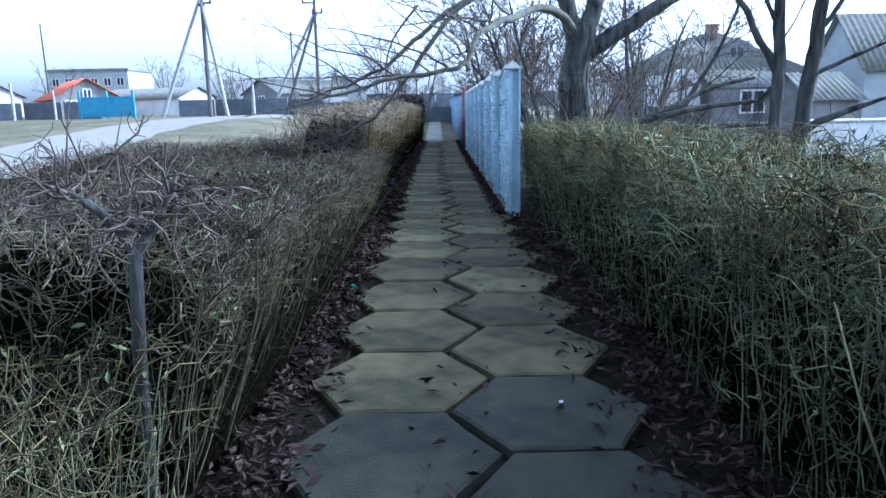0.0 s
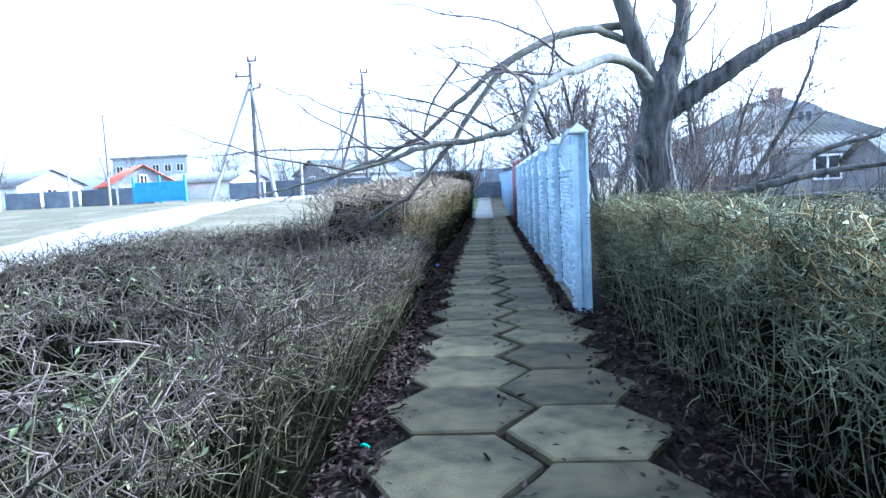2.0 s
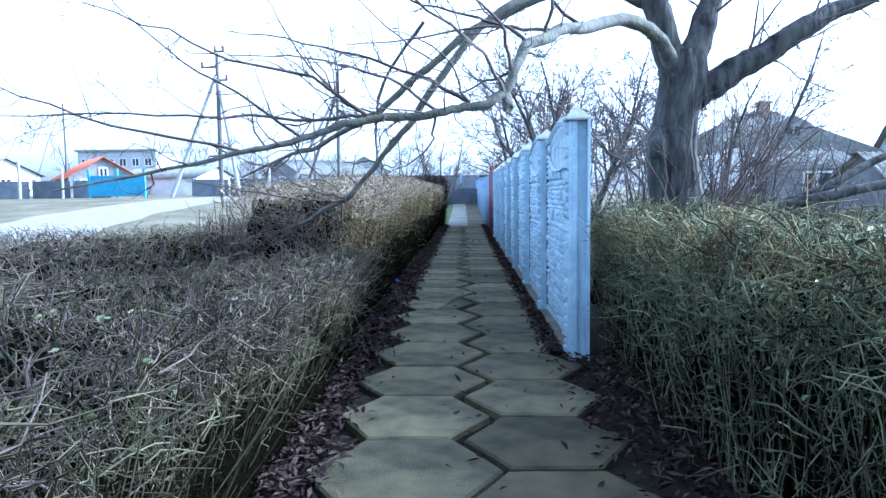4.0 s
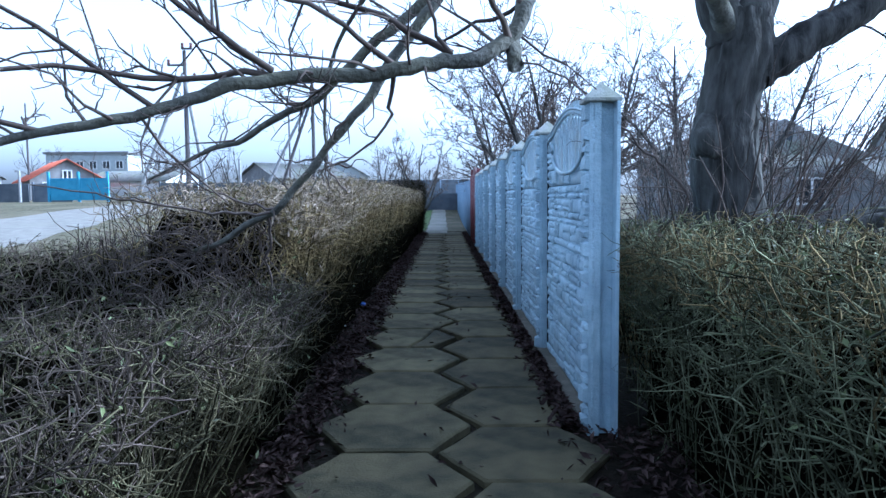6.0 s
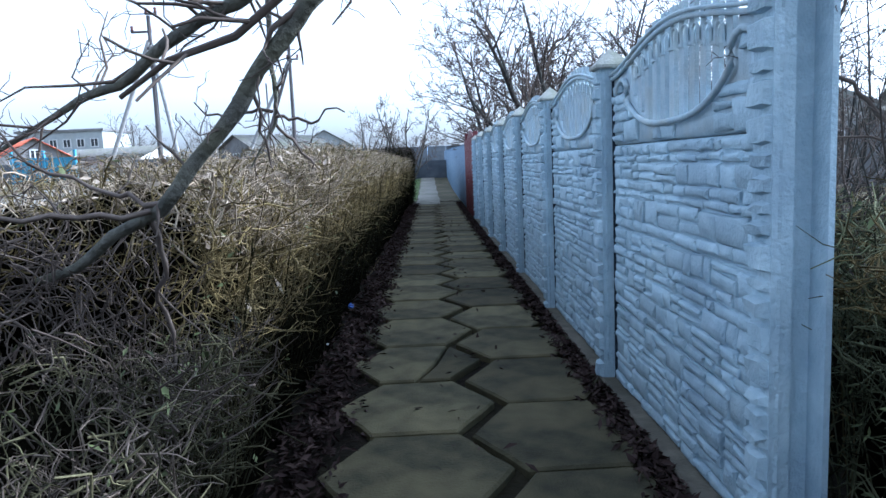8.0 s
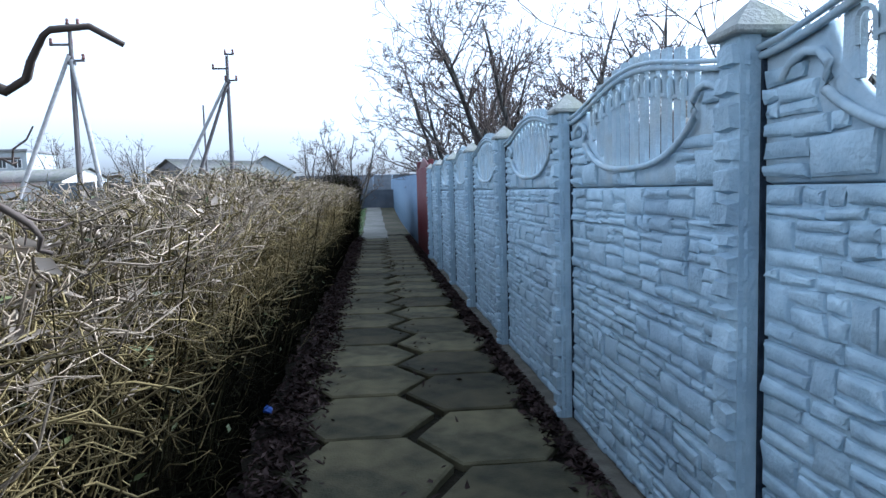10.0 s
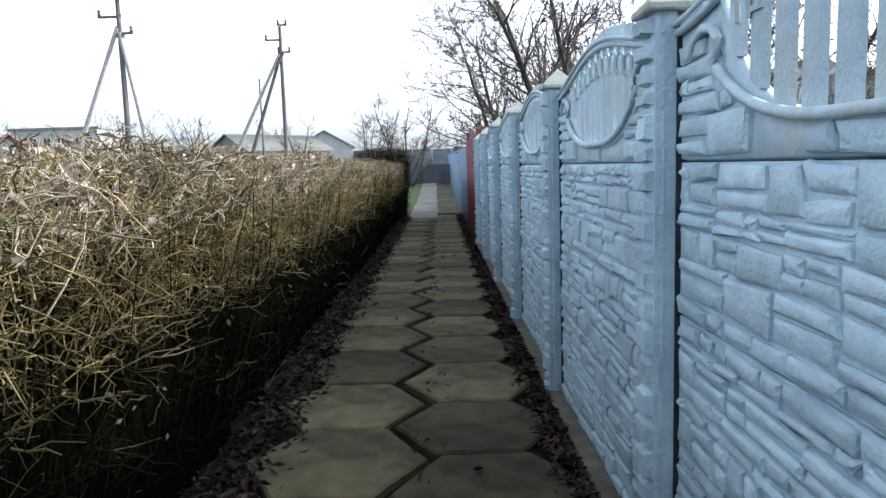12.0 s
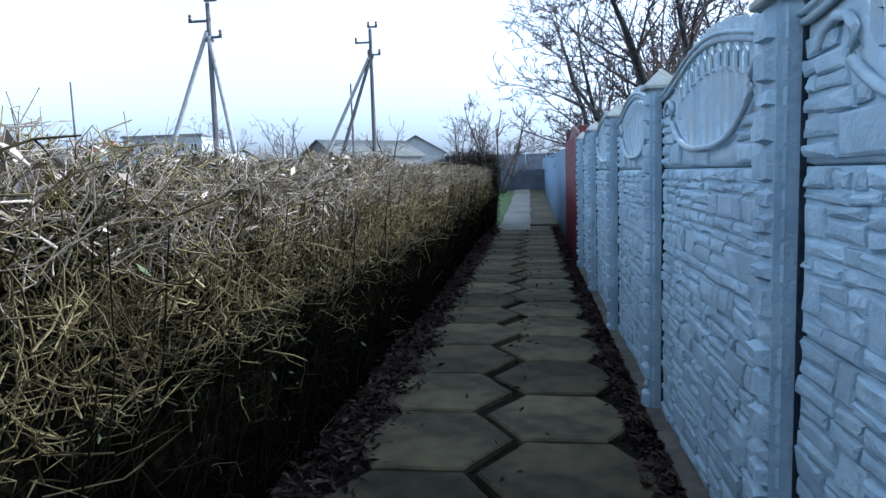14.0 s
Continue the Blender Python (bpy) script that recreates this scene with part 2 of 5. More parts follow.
def prism(bm, pts, axis, lo, hi):
    """Extrudes a polygon given in the two other axes along axis from lo to hi."""
    def place(p, c):
        q = list(p)
        q.insert(axis, c)
        return bm.verts.new(q)
    a, b = [place(p, lo) for p in pts], [place(p, hi) for p in pts]
    bm.faces.new(a)
    bm.faces.new(b[::-1])
    for i in range(len(pts)):
        j = (i + 1) % len(pts)
        bm.faces.new((a[i], b[i], b[j], a[j]))


def smooth01(t):
    t = np.clip(t, 0, 1)
    return t * t * (3 - 2 * t)


def ground_z(x, y):
    """The land rises gently across the street and towards the end of the path."""
    x, y = np.asarray(x, dtype=float), np.asarray(y, dtype=float)
    street = smooth01((-x - 3) / 9)
    return 1.25 * smooth01((y - 18) / 32) * street + 1.15 * smooth01((y - 37) / 46) * (1 - street) + 0.35 * smooth01((y - 45) / 40) - 0.035


# ---- ground, road, path ----
def sheet(name, xs, ys, zf, mat, label, category):
    X, Y = np.meshgrid(xs, ys)
    V = np.stack([X, Y, zf(X, Y)], axis=-1).reshape(-1, 3)
    idx = np.arange(X.size).reshape(X.shape)
    Q = np.stack([idx[:-1, :-1], idx[:-1, 1:], idx[1:, 1:], idx[1:, :-1]], axis=-1).reshape(-1, 4)
    return tagged(link(name, quads_mesh(name, V, Q), mat, smooth=True), label, category, kind="structure")


xs = np.concatenate([np.linspace(-400, -60, 12), np.linspace(-55, -6, 50), np.linspace(-5, 5, 101), np.linspace(6, 60, 40), np.linspace(70, 400, 10)])
ys = np.concatenate([np.linspace(-200, -10, 10), np.linspace(-8, 36, 221), np.linspace(37, 110, 60), np.linspace(120, 800, 18)])


def rough_ground(X, Y):
    z = ground_z(X, Y)
    near = np.exp(-((X - 0.4) / 5) ** 2) * (np.abs(Y - 14) < 24)
    return z + near * 0.012 * (np.sin(X * 17 + Y * 5) * np.cos(Y * 13 - X * 3)) - 0.015 * near


ground = sheet("ground", xs, ys, rough_ground, None, "winter grass and damp bare soil", "ground")
ground.data.materials.append(M_GRASS)
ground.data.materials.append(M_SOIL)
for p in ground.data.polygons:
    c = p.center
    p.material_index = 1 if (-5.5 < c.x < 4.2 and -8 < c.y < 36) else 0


def ribbon(name, pts, width, lift, mat, label, category, step=1.0):
    """A strip laid on the land along a polyline."""
    P = np.array(pts, dtype=float)
    d = np.concatenate([[0], np.cumsum(np.linalg.norm(np.diff(P, axis=0), axis=1))])
    s = np.arange(0, d[-1], step)
    C = np.stack([np.interp(s, d, P[:, 0]), np.interp(s, d, P[:, 1])], axis=1)
    for _ in range(6):
        C[1:-1] = (C[:-2] + 2 * C[1:-1] + C[2:]) / 4
    T = np.gradient(C, axis=0)
    T /= np.linalg.norm(T, axis=1, keepdims=True)
    Nn = np.stack([-T[:, 1], T[:, 0]], axis=1)
    k = np.linspace(-1, 1, 9)
    w = width / 2 * (1 + 0.06 * np.sin(s * 1.3)[:, None] * np.sign(k)[None, :])
    XY = C[:, None, :] + Nn[:, None, :] * (k[None, :] * w)[:, :, None]
    Z = ground_z(XY[..., 0], XY[..., 1]) + lift
    V = np.concatenate([XY, Z[..., None]], axis=2).reshape(-1, 3)
    idx = np.arange(len(s) * 9).reshape(len(s), 9)
    Q = np.stack([idx[:-1, :-1], idx[:-1, 1:], idx[1:, 1:], idx[1:, :-1]], axis=-1).reshape(-1, 4)
    return tagged(link(name, quads_mesh(name, V, Q), mat, smooth=True), label, category, kind="structure")


ribbon("road", [(-9, -30), (-10, 5), (-12.5, 22), (-14.5, 34), (-14, 44), (-9, 54), (-2, 66), (2, 76), (30, 79), (120, 82)], 4.6, 0.02, M_ROAD, "pale unpaved village road", "road")
ribbon("pavement", [(0.12, 33.5), (0.05, 50), (0.0, 72)], 0.85, 0.035, M_PAVE, "worn narrow concrete footpath", "pavement", 0.5)
ribbon("lawn", [(-1.6, 36.6), (-1.7, 50), (-1.8, 64)], 2.6, 0.012, M_LAWN, "patch of green grass beside the footpath", "grass", 0.5)


# ---- concrete panel fence ----
FX, P1Y, BAY, NB = 1.345, 12.06, 2.06, 7     # face of the panels, first post, bay length, bays
SEAMS = (0.02, 0.495, 0.97, 1.445)           # heights at which the panels meet


def stone_layout(seed, width, height):
    """Uneven courses of cast stones as rectangles (u0, v0, u1, v1)."""
    r = random.Random(seed)
    out, v = [], 0.0
    while v < height - 0.03:
        h = r.choice((0.04, 0.055, 0.07, 0.095, 0.12))
        if height - v - h < 0.035:
            h = height - v
        u = 0.0
        while u < width - 0.02:
            w = r.uniform(0.07, 0.25) * (1.0 if h < 0.09 else 1.15)
            if width - u - w < 0.07:
                w = width - u
            if h > 0.065 and r.random() < 0.55:
                s = v + h * r.uniform(0.35, 0.65)
                out += [(u, v, u + w, s), (u, s, u + w, v + h)]
            else:
                out.append((u, v, u + w, v + h))
            u += w
        v += h
    return out


def stone_mesh(rect, seed):
    """One cast stone, proud of the panel, with chamfered, uneven edges; u runs along +y, the face looks to -x."""
    r = random.Random(seed)
    u0, v0, u1, v1 = rect
    g = 0.0045
    jt = lambda: (r.uniform(-0.012, 0.012), r.uniform(-0.008, 0.008))
    cor = [(a + da, b + db) for (a, b), (da, db) in zip([(u0 + g, v0 + g), (u1 - g, v0 + g), (u1 - g, v1 - g), (u0 + g, v1 - g)], [jt() for _ in range(4)])]
    mid = []
    for i in range(4):
        a, b = cor[i], cor[(i + 1) % 4]
        f = r.uniform(0.3, 0.7)
        mid += [a, (a[0] + (b[0] - a[0]) * f, a[1] + (b[1] - a[1]) * f)]
    cu, cv = (u0 + u1) / 2, (v0 + v1) / 2
    d0, sl, sv = r.uniform(0.011, 0.021), r.uniform(-0.035, 0.035), r.uniform(-0.09, 0.09)
    bm = bmesh.new()
    low = [bm.verts.new((0.001, a + r.uniform(-0.004, 0.004), b + r.uniform(-0.004, 0.004))) for a, b in mid]
    rings = []
    for inset, rise in ((0.0025, 0.62), (0.013, 1.0)):      # worn shoulder, then the face
        ring = []
        for a, b in mid:
            a2 = a + max(-inset, min(inset, (cu - a) * 0.6)) * r.uniform(0.5, 1.3)
            b2 = b + max(-inset * 0.75, min(inset * 0.75, (cv - b) * 0.6)) * r.uniform(0.5, 1.3)
            d = max(0.005, (d0 + sl * (a2 - cu) + sv * (b2 - cv)) * rise + r.uniform(-0.0022, 0.0022))
            ring.append(bm.verts.new((-d, a2, b2)))
        rings.append(ring)
    for lo_, hi_ in ((low, rings[0]), (rings[0], rings[1])):
        for i in range(8):
            j = (i + 1) % 8
            bm.faces.new((lo_[i], hi_[i], hi_[j], lo_[j]))
    top = bm.verts.new((-d0 - r.uniform(0, 0.005), cu + r.uniform(-0.02, 0.02), cv + r.uniform(-0.008, 0.008)))
    for i in range(8):
        f = bm.faces.new((rings[1][i], top, rings[1][(i + 1) % 8]))
        f.smooth = True
    bmesh.ops.recalc_face_normals(bm, faces=bm.faces)
    me = bpy.data.meshes.new("stone")
    bm.to_mesh(me)
    bm.free()
    me.materials.append(M_FENCE)
    return me


def joined(meshes, name, mat):
    vs, fs, base = [], [], 0
    for me in meshes:
        vs += [tuple(v.co) for v in me.vertices]
        fs += [tuple(i + base for i in p.vertices) for p in me.polygons]
        base += len(me.vertices)
    out = bpy.data.meshes.new(name)
    out.from_pydata(vs, [], fs)
    out.materials.append(mat)
    return out


fence = empty("panel_fence", "light blue painted concrete panel fence with cast stone relief", "fence")

PW = BAY - 0.140
LAYOUTS = [stone_layout(s, PW - 0.018, 0.459) for s in (3, 8, 21)]
STONES = [[stone_mesh(rc, 100 * k + i) for i, rc in enumerate(lay)] for k, lay in enumerate(LAYOUTS)]
STONES_ALL = [joined(ms, "stones", M_FENCE_ISL) for ms in STONES]


def slab_mesh():
    bm = bmesh.new()
    box(bm, 0, 0, 0.0, 0.035, PW, 0.462, 0.003)
    box(bm, 0.012, 0.003, -0.0135, 0.030, PW - 0.003, 0.458)
    me = bpy.data.meshes.new("panel")
    bm.to_mesh(me)
    bm.free()
    me.materials.append(M_FENCE)
    return me


SLAB = slab_mesh()


def rail_v(u):
    """Height of the arched top rail over the ornamental panel's base."""
    return 0.375 + 0.125 * math.sin(math.pi * min(max(u / PW, 0), 1)) ** 1.6


def rim_v(u):
    """Lower edge of the oval opening."""
    t = abs(u - PW / 2) / 0.66
    return 0.075 + 0.25 * t ** 3.2 if t < 1 else 9.0


def sweep(bm_pts, radius, sides=6):
    P = np.array(bm_pts, dtype=float)
    return tubes([(P, np.full(len(P), radius))], sides)


def ornament_meshes():
    """Backing wall, rails, rim and balusters of one openwork top panel."""
    n = 56
    us = np.linspace(0, PW, n)
    tops = [min(rail_v(u), rim_v(u)) for u in us]
    V, Q = [], []
    for u, t in zip(us, tops):
        V += [(0, u, -0.0005), (0, u, t), (0.035, u, t), (0.035, u, -0.016)]
    for i in range(n - 1):
        a, b = 4 * i, 4 * (i + 1)
        Q += [(a, b, b + 1, a + 1), (a + 1, b + 1, b + 2, a + 2), (a + 2, b + 2, b + 3, a + 3), (a + 3, b + 3, b, a)]
    back = quads_mesh("backing", np.array(V), np.array(Q))
    back.materials.append(M_ORN)
    v1, q1 = sweep([(-0.012, u, rail_v(u)) for u in np.linspace(-0.01, PW + 0.03, 40)], 0.0125)
    v2, q2 = sweep([(-0.022, u, rail_v(u) + 0.024) for u in np.linspace(-0.01, PW + 0.03, 40)], 0.010)
    rail = quads_mesh("rail", np.concatenate([v1, v2]), np.concatenate([q1, q2 + len(v1)]))
    rail.materials.append(M_ORN)
    c = PW / 2
    left = [(-0.014, c - 0.86, 0.285), (-0.016, c - 0.82, 0.325), (-0.018, c - 0.75, 0.345), (-0.018, c - 0.69, 0.335), (-0.018, c - 0.655, 0.30), (-0.018, c - 0.655, 0.26), (-0.018, c - 0.675, 0.215)]
    mid = [(-0.02, c + 0.66 * s, 0.075 + 0.155 * abs(s) ** 3.0) for s in np.linspace(-1, 1, 30)]
    right = [(x, 2 * c - u, v) for x, u, v in left[::-1]]
    v3, q3 = sweep(left[:-1] + mid + right[1:], 0.0145)
    rim = quads_mesh("rim", v3, q3)
    rim.materials.append(M_ORN)
    bals = []
    for i in range(11):
        u = c + (i - 5) * 0.119
        lo, hi = rim_v(u) - 0.01, rail_v(u)
        if hi - lo < 0.05:
            lo = hi - 0.02
        bm = bmesh.new()
        top = hi + 0.075
        prism(bm, [(u - 0.031, lo), (u + 0.031, lo), (u + 0.031, top), (u - 0.031, top)], 0, 0.001, 0.021)
        if hi - lo > 0.12 and i < 10:
            w = u + 0.0595
            hh = rail_v(w) - 0.03
            arc = [(-0.004, w - 0.03, hh - 0.085)] + [(-0.006, w + 0.03 * math.cos(a), hh - 0.03 + 0.03 * math.sin(a)) for a in np.linspace(math.pi, 0, 7)] + [(-0.004, w + 0.03, hh - 0.085)]
            av, aq = sweep(arc, 0.008, 4)
            vs = [bm.verts.new(tuple(p)) for p in av]
            for f in aq:
                bm.faces.new([vs[k] for k in f])
            prism(bm, [(u - 0.036, hi - 0.115), (u + 0.036, hi - 0.115), (u + 0.036, hi - 0.10), (u - 0.036, hi - 0.10)], 0, -0.006, 0.004)
        bmesh.ops.recalc_face_normals(bm, faces=bm.faces)
        me = bpy.data.meshes.new("baluster")
        bm.to_mesh(me)
        bm.free()
        me.materials.append(M_ORN)
        bals.append(me)
    return back, rail, rim, bals


BACK, RAIL, RIM, BALS = ornament_meshes()
ORN_STONES = []
for i, rc in enumerate(stone_layout(33, PW, 0.37)):
    room = min(min(rim_v(u), rail_v(u)) for u in np.linspace(rc[0], rc[2], 7))
    if rc[3] < room - 0.008:
        ORN_STONES.append(stone_mesh(rc, 900 + i))
ORN_ALL = joined(ORN_STONES, "stones", M_FENCE_ISL)


def post_meshes(seed):
    """A post of H-shaped section and the cast blocks on its face towards the path."""
    r = random.Random(seed)
    bm = bmesh.new()
    h, a = 1.885, 0.064
    sec = [(FX - 0.078, -a), (FX - 0.012, -a), (FX - 0.008, -a + 0.04), (FX + 0.064, -a + 0.04), (FX + 0.066, -a - 0.05), (FX + 0.085, -a - 0.05),
           (FX + 0.085, a), (FX + 0.05, a), (FX + 0.046, a - 0.04), (FX - 0.008, a - 0.04), (FX - 0.012, a), (FX - 0.078, a)]
    prism(bm, sec, 2, -0.3, h)
    bmesh.ops.recalc_face_normals(bm, faces=bm.faces)
    me = bpy.data.meshes.new("post")
    bm.to_mesh(me)
    bm.free()
    me.materials.append(M_FENCE)
    blocks, z = [], 0.0
    while z < h - 0.04:
        hh = min(r.uniform(0.06, 0.12), h - z)
        d = r.uniform(0.02, 0.036)
        bm = bmesh.new()
        p = [(-a - 0.004, z + 0.007), (0.0, z + 0.006), (a + 0.004, z + 0.007), (a + 0.004, z + hh - 0.007), (0.0, z + hh - 0.006), (-a - 0.004, z + hh - 0.007)]
        lo = [bm.verts.new((FX - 0.05 if abs(u) > 0.03 else FX - 0.077, u, v)) for u, v in p]
        up = [bm.verts.new((FX - 0.077 - d * r.uniform(0.7, 1.2), u * r.uniform(0.62, 0.82), v + (0.012 if v < z + hh / 2 else -0.014) * r.uniform(0.6, 1.3))) for u, v in p]
        bm.faces.new(up)
        for i in range(6):
            bm.faces.new((lo[i], up[i], up[(i + 1) % 6], lo[(i + 1) % 6]))
        bmesh.ops.recalc_face_normals(bm, faces=bm.faces)
        b = bpy.data.meshes.new("block")
        bm.to_mesh(b)
        bm.free()
        b.materials.append(M_FENCE)
        blocks.append(b)
        z += hh
    return me, blocks


def cap_mesh():
    bm = bmesh.new()
    cx = FX - 0.005
    w = 0.104
    box(bm, cx - w, -w + 0.008, 1.885, cx + w, w - 0.008, 1.912, 0.006)
    base = [bm.verts.new((cx + sx * w * 0.93, sy * w * 0.85, 1.9125)) for sx, sy in ((-1, -1), (1, -1), (1, 1), (-1, 1))]
    shoulder = [bm.verts.new((cx + sx * w * 0.5, sy * w * 0.46, 1.958)) for sx, sy in ((-1, -1), (1, -1), (1, 1), (-1, 1))]
    tip = bm.verts.new((cx, 0, 2.008))
    for i in range(4):
        j = (i + 1) % 4
        bm.faces.new((base[i], base[j], shoulder[j], shoulder[i]))
        bm.faces.new((shoulder[i], shoulder[j], tip))
    bm.faces.new(base[::-1])
    me = bpy.data.meshes.new("cap")
    bmesh.ops.recalc_face_normals(bm, faces=bm.faces)
    bm.to_mesh(me)
    bm.free()
    me.materials.append(M_CAP)
    return me


POST_MESHES, CAP = [post_meshes(s) for s in (1, 2, 3)], cap_mesh()
for k in range(NB + 1):
    y = P1Y + BAY * k
    post = link("post", POST_MESHES[k % 3][0], None, fence)
    for me in POST_MESHES[k % 3][1]:
        link("block", me, None, post)
    post.location = (0, y, 0.0)
    cap = link("cap", CAP, None, post, "unpainted grey pyramid cap")
    if k == NB:
        break
    y0 = y + 0.0625
    for j in range(3):
        pan = link("panel", SLAB, None, fence)
        pan.location = (FX, y0, SEAMS[j])
        lay = (j + k) % 3 if k % 2 else j
        if k < 2:
            for me in STONES[lay]:
                link("stone", me, None, pan)
        else:
            tagged(link("stone_relief", STONES_ALL[lay], None, pan), kind="stuff")
    # added dark strip: paints the shade of the slit between panel and post
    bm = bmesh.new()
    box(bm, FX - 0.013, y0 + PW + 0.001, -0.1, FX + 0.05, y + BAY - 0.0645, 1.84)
    part("gap_strip", bm, M_GAPSHADE, fence, "dark strip painted for the shade in the gap between panel and post")
    orn = link("ornamental_panel", BACK, None, fence, "openwork panel with arched rail and oval of balusters")
    orn.location = (FX, y0, SEAMS[3])
    for nm, me in (("rail", RAIL), ("rim", RIM)):
        link(nm, me, None, orn, smooth=True)
    for me in BALS:
        link("baluster", me, None, orn)
    if k < 2:
        for me in ORN_STONES:
            link("stone", me, None, orn)
    else:
        tagged(link("stone_relief", ORN_ALL, None, orn), kind="stuff")

bm = bmesh.new()
box(bm, FX - 0.10, P1Y + 0.1, -0.3, FX + 0.05, P1Y + BAY * NB, 0.018, 0.008)
tagged(part("fence_footing", bm, M_FOOT, None), "stained concrete footing strip under the fence", "footing", kind="structure")


# ---- corrugated sheet fences further on ----
def corrugated(width, height, pitch=0.2, depth=0.035, thick=0.004, peak=0.0):
    """A profiled sheet in the y-z plane."""
    n = int(width / pitch)
    pr = []
    for i in range(n):
        o = i * pitch
        pr += [(0, o), (0, o + pitch * 0.4), (-depth, o + pitch * 0.5), (-depth, o + pitch * 0.9)]
    pr.append((0, n * pitch))
    V, Q = [], []
    for x, y in pr:
        t = height + peak * (1 - abs(2 * y / width - 1))
        V += [(x, y, -0.35), (x, y, t), (x + thick, y, t), (x + thick, y, -0.35)]
    for i in range(len(pr) - 1):
        a, b = 4 * i, 4 * i + 4
        Q += [(a, b, b + 1, a + 1), (a + 1, b + 1, b + 2, a + 2), (a + 2, b + 2, b + 3, a + 3), (a + 3, b + 3, b, a)]
    return quads_mesh("sheet", np.array(V, dtype=float), np.array(Q))


YR = P1Y + BAY * NB + 0.12
gate = empty("metal_gate", "red painted corrugated metal gate with a raised middle", "gate")
g = link("leaf", corrugated(1.8, 1.98, 0.3, 0.07, peak=0.0), M_RED, gate)
g.location = (FX - 0.02, YR, 0)
g2 = link("leaf", corrugated(1.8, 1.98, 0.3, 0.07, peak=0.0), M_RED, gate)
g2.location = (FX - 0.02, YR + 1.82, 0)
bm = bmesh.new()
box(bm, FX - 0.06, YR + 3.66, -0.2, FX + 0.06, YR + 3.78, 2.2, 0.008)
part("gate_post", bm, M_RED, gate)
bm = bmesh.new()
box(bm, FX - 0.05, YR - 0.052, -0.2, FX + 0.06, YR - 0.004, 2.1, 0.008)
part("gate_post", bm, M_RED, gate)
bm = bmesh.new()
prism(bm, [(YR - 0.02, 1.95), (YR + 3.70, 1.95), (YR + 2.8, 2.10), (YR + 1.9, 2.22), (YR + 1.0, 2.10)], 0, FX - 0.03, FX + 0.0)
part("arched_top", bm, M_RED, gate)

bfence = empty("sheet_metal_fence", "blue grey corrugated sheet metal fence", "fence")
SH = corrugated(2.0, 1.9, 0.2, 0.03)
SH.materials.append(M_BLUE)
bm = bmesh.new()
box(bm, -0.04, -0.04, -0.2, 0.04, 0.04, 1.95, 0.005)
BP = bpy.data.meshes.new("post")
bm.to_mesh(BP)
bm.free()
BP.materials.append(M_BLUE)
for k in range(15):
    s = link("sheet", SH, None, bfence)
    s.location = (FX + 0.02 - 0.004 * k, YR + 3.85 + 2.02 * k, 0.024 * k)
    p = link("post", BP, None, bfence)
    p.location = (FX + 0.09 - 0.004 * k, YR + 3.84 + 2.02 * k, 0.024 * k)


# ---- trees and branches ----
def wander(r, start, dirv, length, r0, r1, k=5, wob=0.18, lift=0.1):
    """A crooked polyline from start."""
    p = np.array(start, dtype=float)
    d = np.array(dirv, dtype=float)
    d /= np.linalg.norm(d)
    pts = [p.copy()]
    for _ in range(k - 1):
        d = d + r.normal(0, wob, 3) + np.array([0, 0, lift])
        d /= np.linalg.norm(d)
        p = p + d * length / (k - 1)
        pts.append(p.copy())
    return np.array(pts), np.linspace(r0, r1, k)


def sprout(r, poly, out, depth, spread=0.9, density=5.0, ratio=0.55, lift=0.1, minlen=0.12, start=0.15, down=0.0, rmin=0.0018, fat=1.0, wob=0.2):
    """Side branches along a polyline, then theirs."""
    P, R = poly
    L = float(np.sum(np.linalg.norm(np.diff(P, axis=0), axis=1)))
    n = max(1, int(density * L * r.uniform(0.8, 1.2)))
    n = min(n, 22)
    for _ in range(n):
        t = r.uniform(start, 0.98) * (len(P) - 1)
        i = min(int(t), len(P) - 2)
        f = t - i
        p = P[i] * (1 - f) + P[i + 1] * f
        rad = (R[i] * (1 - f) + R[i + 1] * f)
        ax = P[i + 1] - P[i]
        ax /= np.linalg.norm(ax) + 1e-9
        q = r.normal(0, 1, 3)
        q -= ax * q.dot(ax)
        q /= np.linalg.norm(q) + 1e-9
        d = ax * 0.7 + q * spread + np.array([0, 0, lift - down])
        ln = max(minlen, L * ratio * r.uniform(0.45, 1.0) * (1 - 0.4 * t / len(P)))
        r1 = max(rmin, min(rad * 0.55, (0.006 + ln * 0.008) * fat))
        br = wander(r, p, d, ln, r1, max(rmin * 0.75, r1 * 0.35), 4 if ln < 0.5 else 5, wob, lift * 0.6)
        out.append(br)
        if depth > 1:
            sprout(r, br, out, depth - 1, spread, density * 1.5, ratio, lift, minlen, 0.2, down, rmin, fat, wob)


def spline(pts, radii, per=5):
    """A smooth polyline through a few points (Catmull-Rom)."""
    P = np.array(pts, dtype=float)
    P = np.vstack([2 * P[0] - P[1], P, 2 * P[-1] - P[-2]])
    out, rr = [], []
    for i in range(1, len(P) - 2):
        for t in np.linspace(0, 1, per, endpoint=False):
            a, b, c, d = P[i - 1], P[i], P[i + 1], P[i + 2]
            out.append(0.5 * ((2 * b) + (c - a) * t + (2 * a - 5 * b + 4 * c - d) * t * t + (3 * b - a - 3 * c + d) * t ** 3))
            rr.append(radii[i - 1] * (1 - t) + radii[i] * t)
    out.append(P[-2])
    rr.append(radii[-1])
    return np.array(out), np.array(rr)


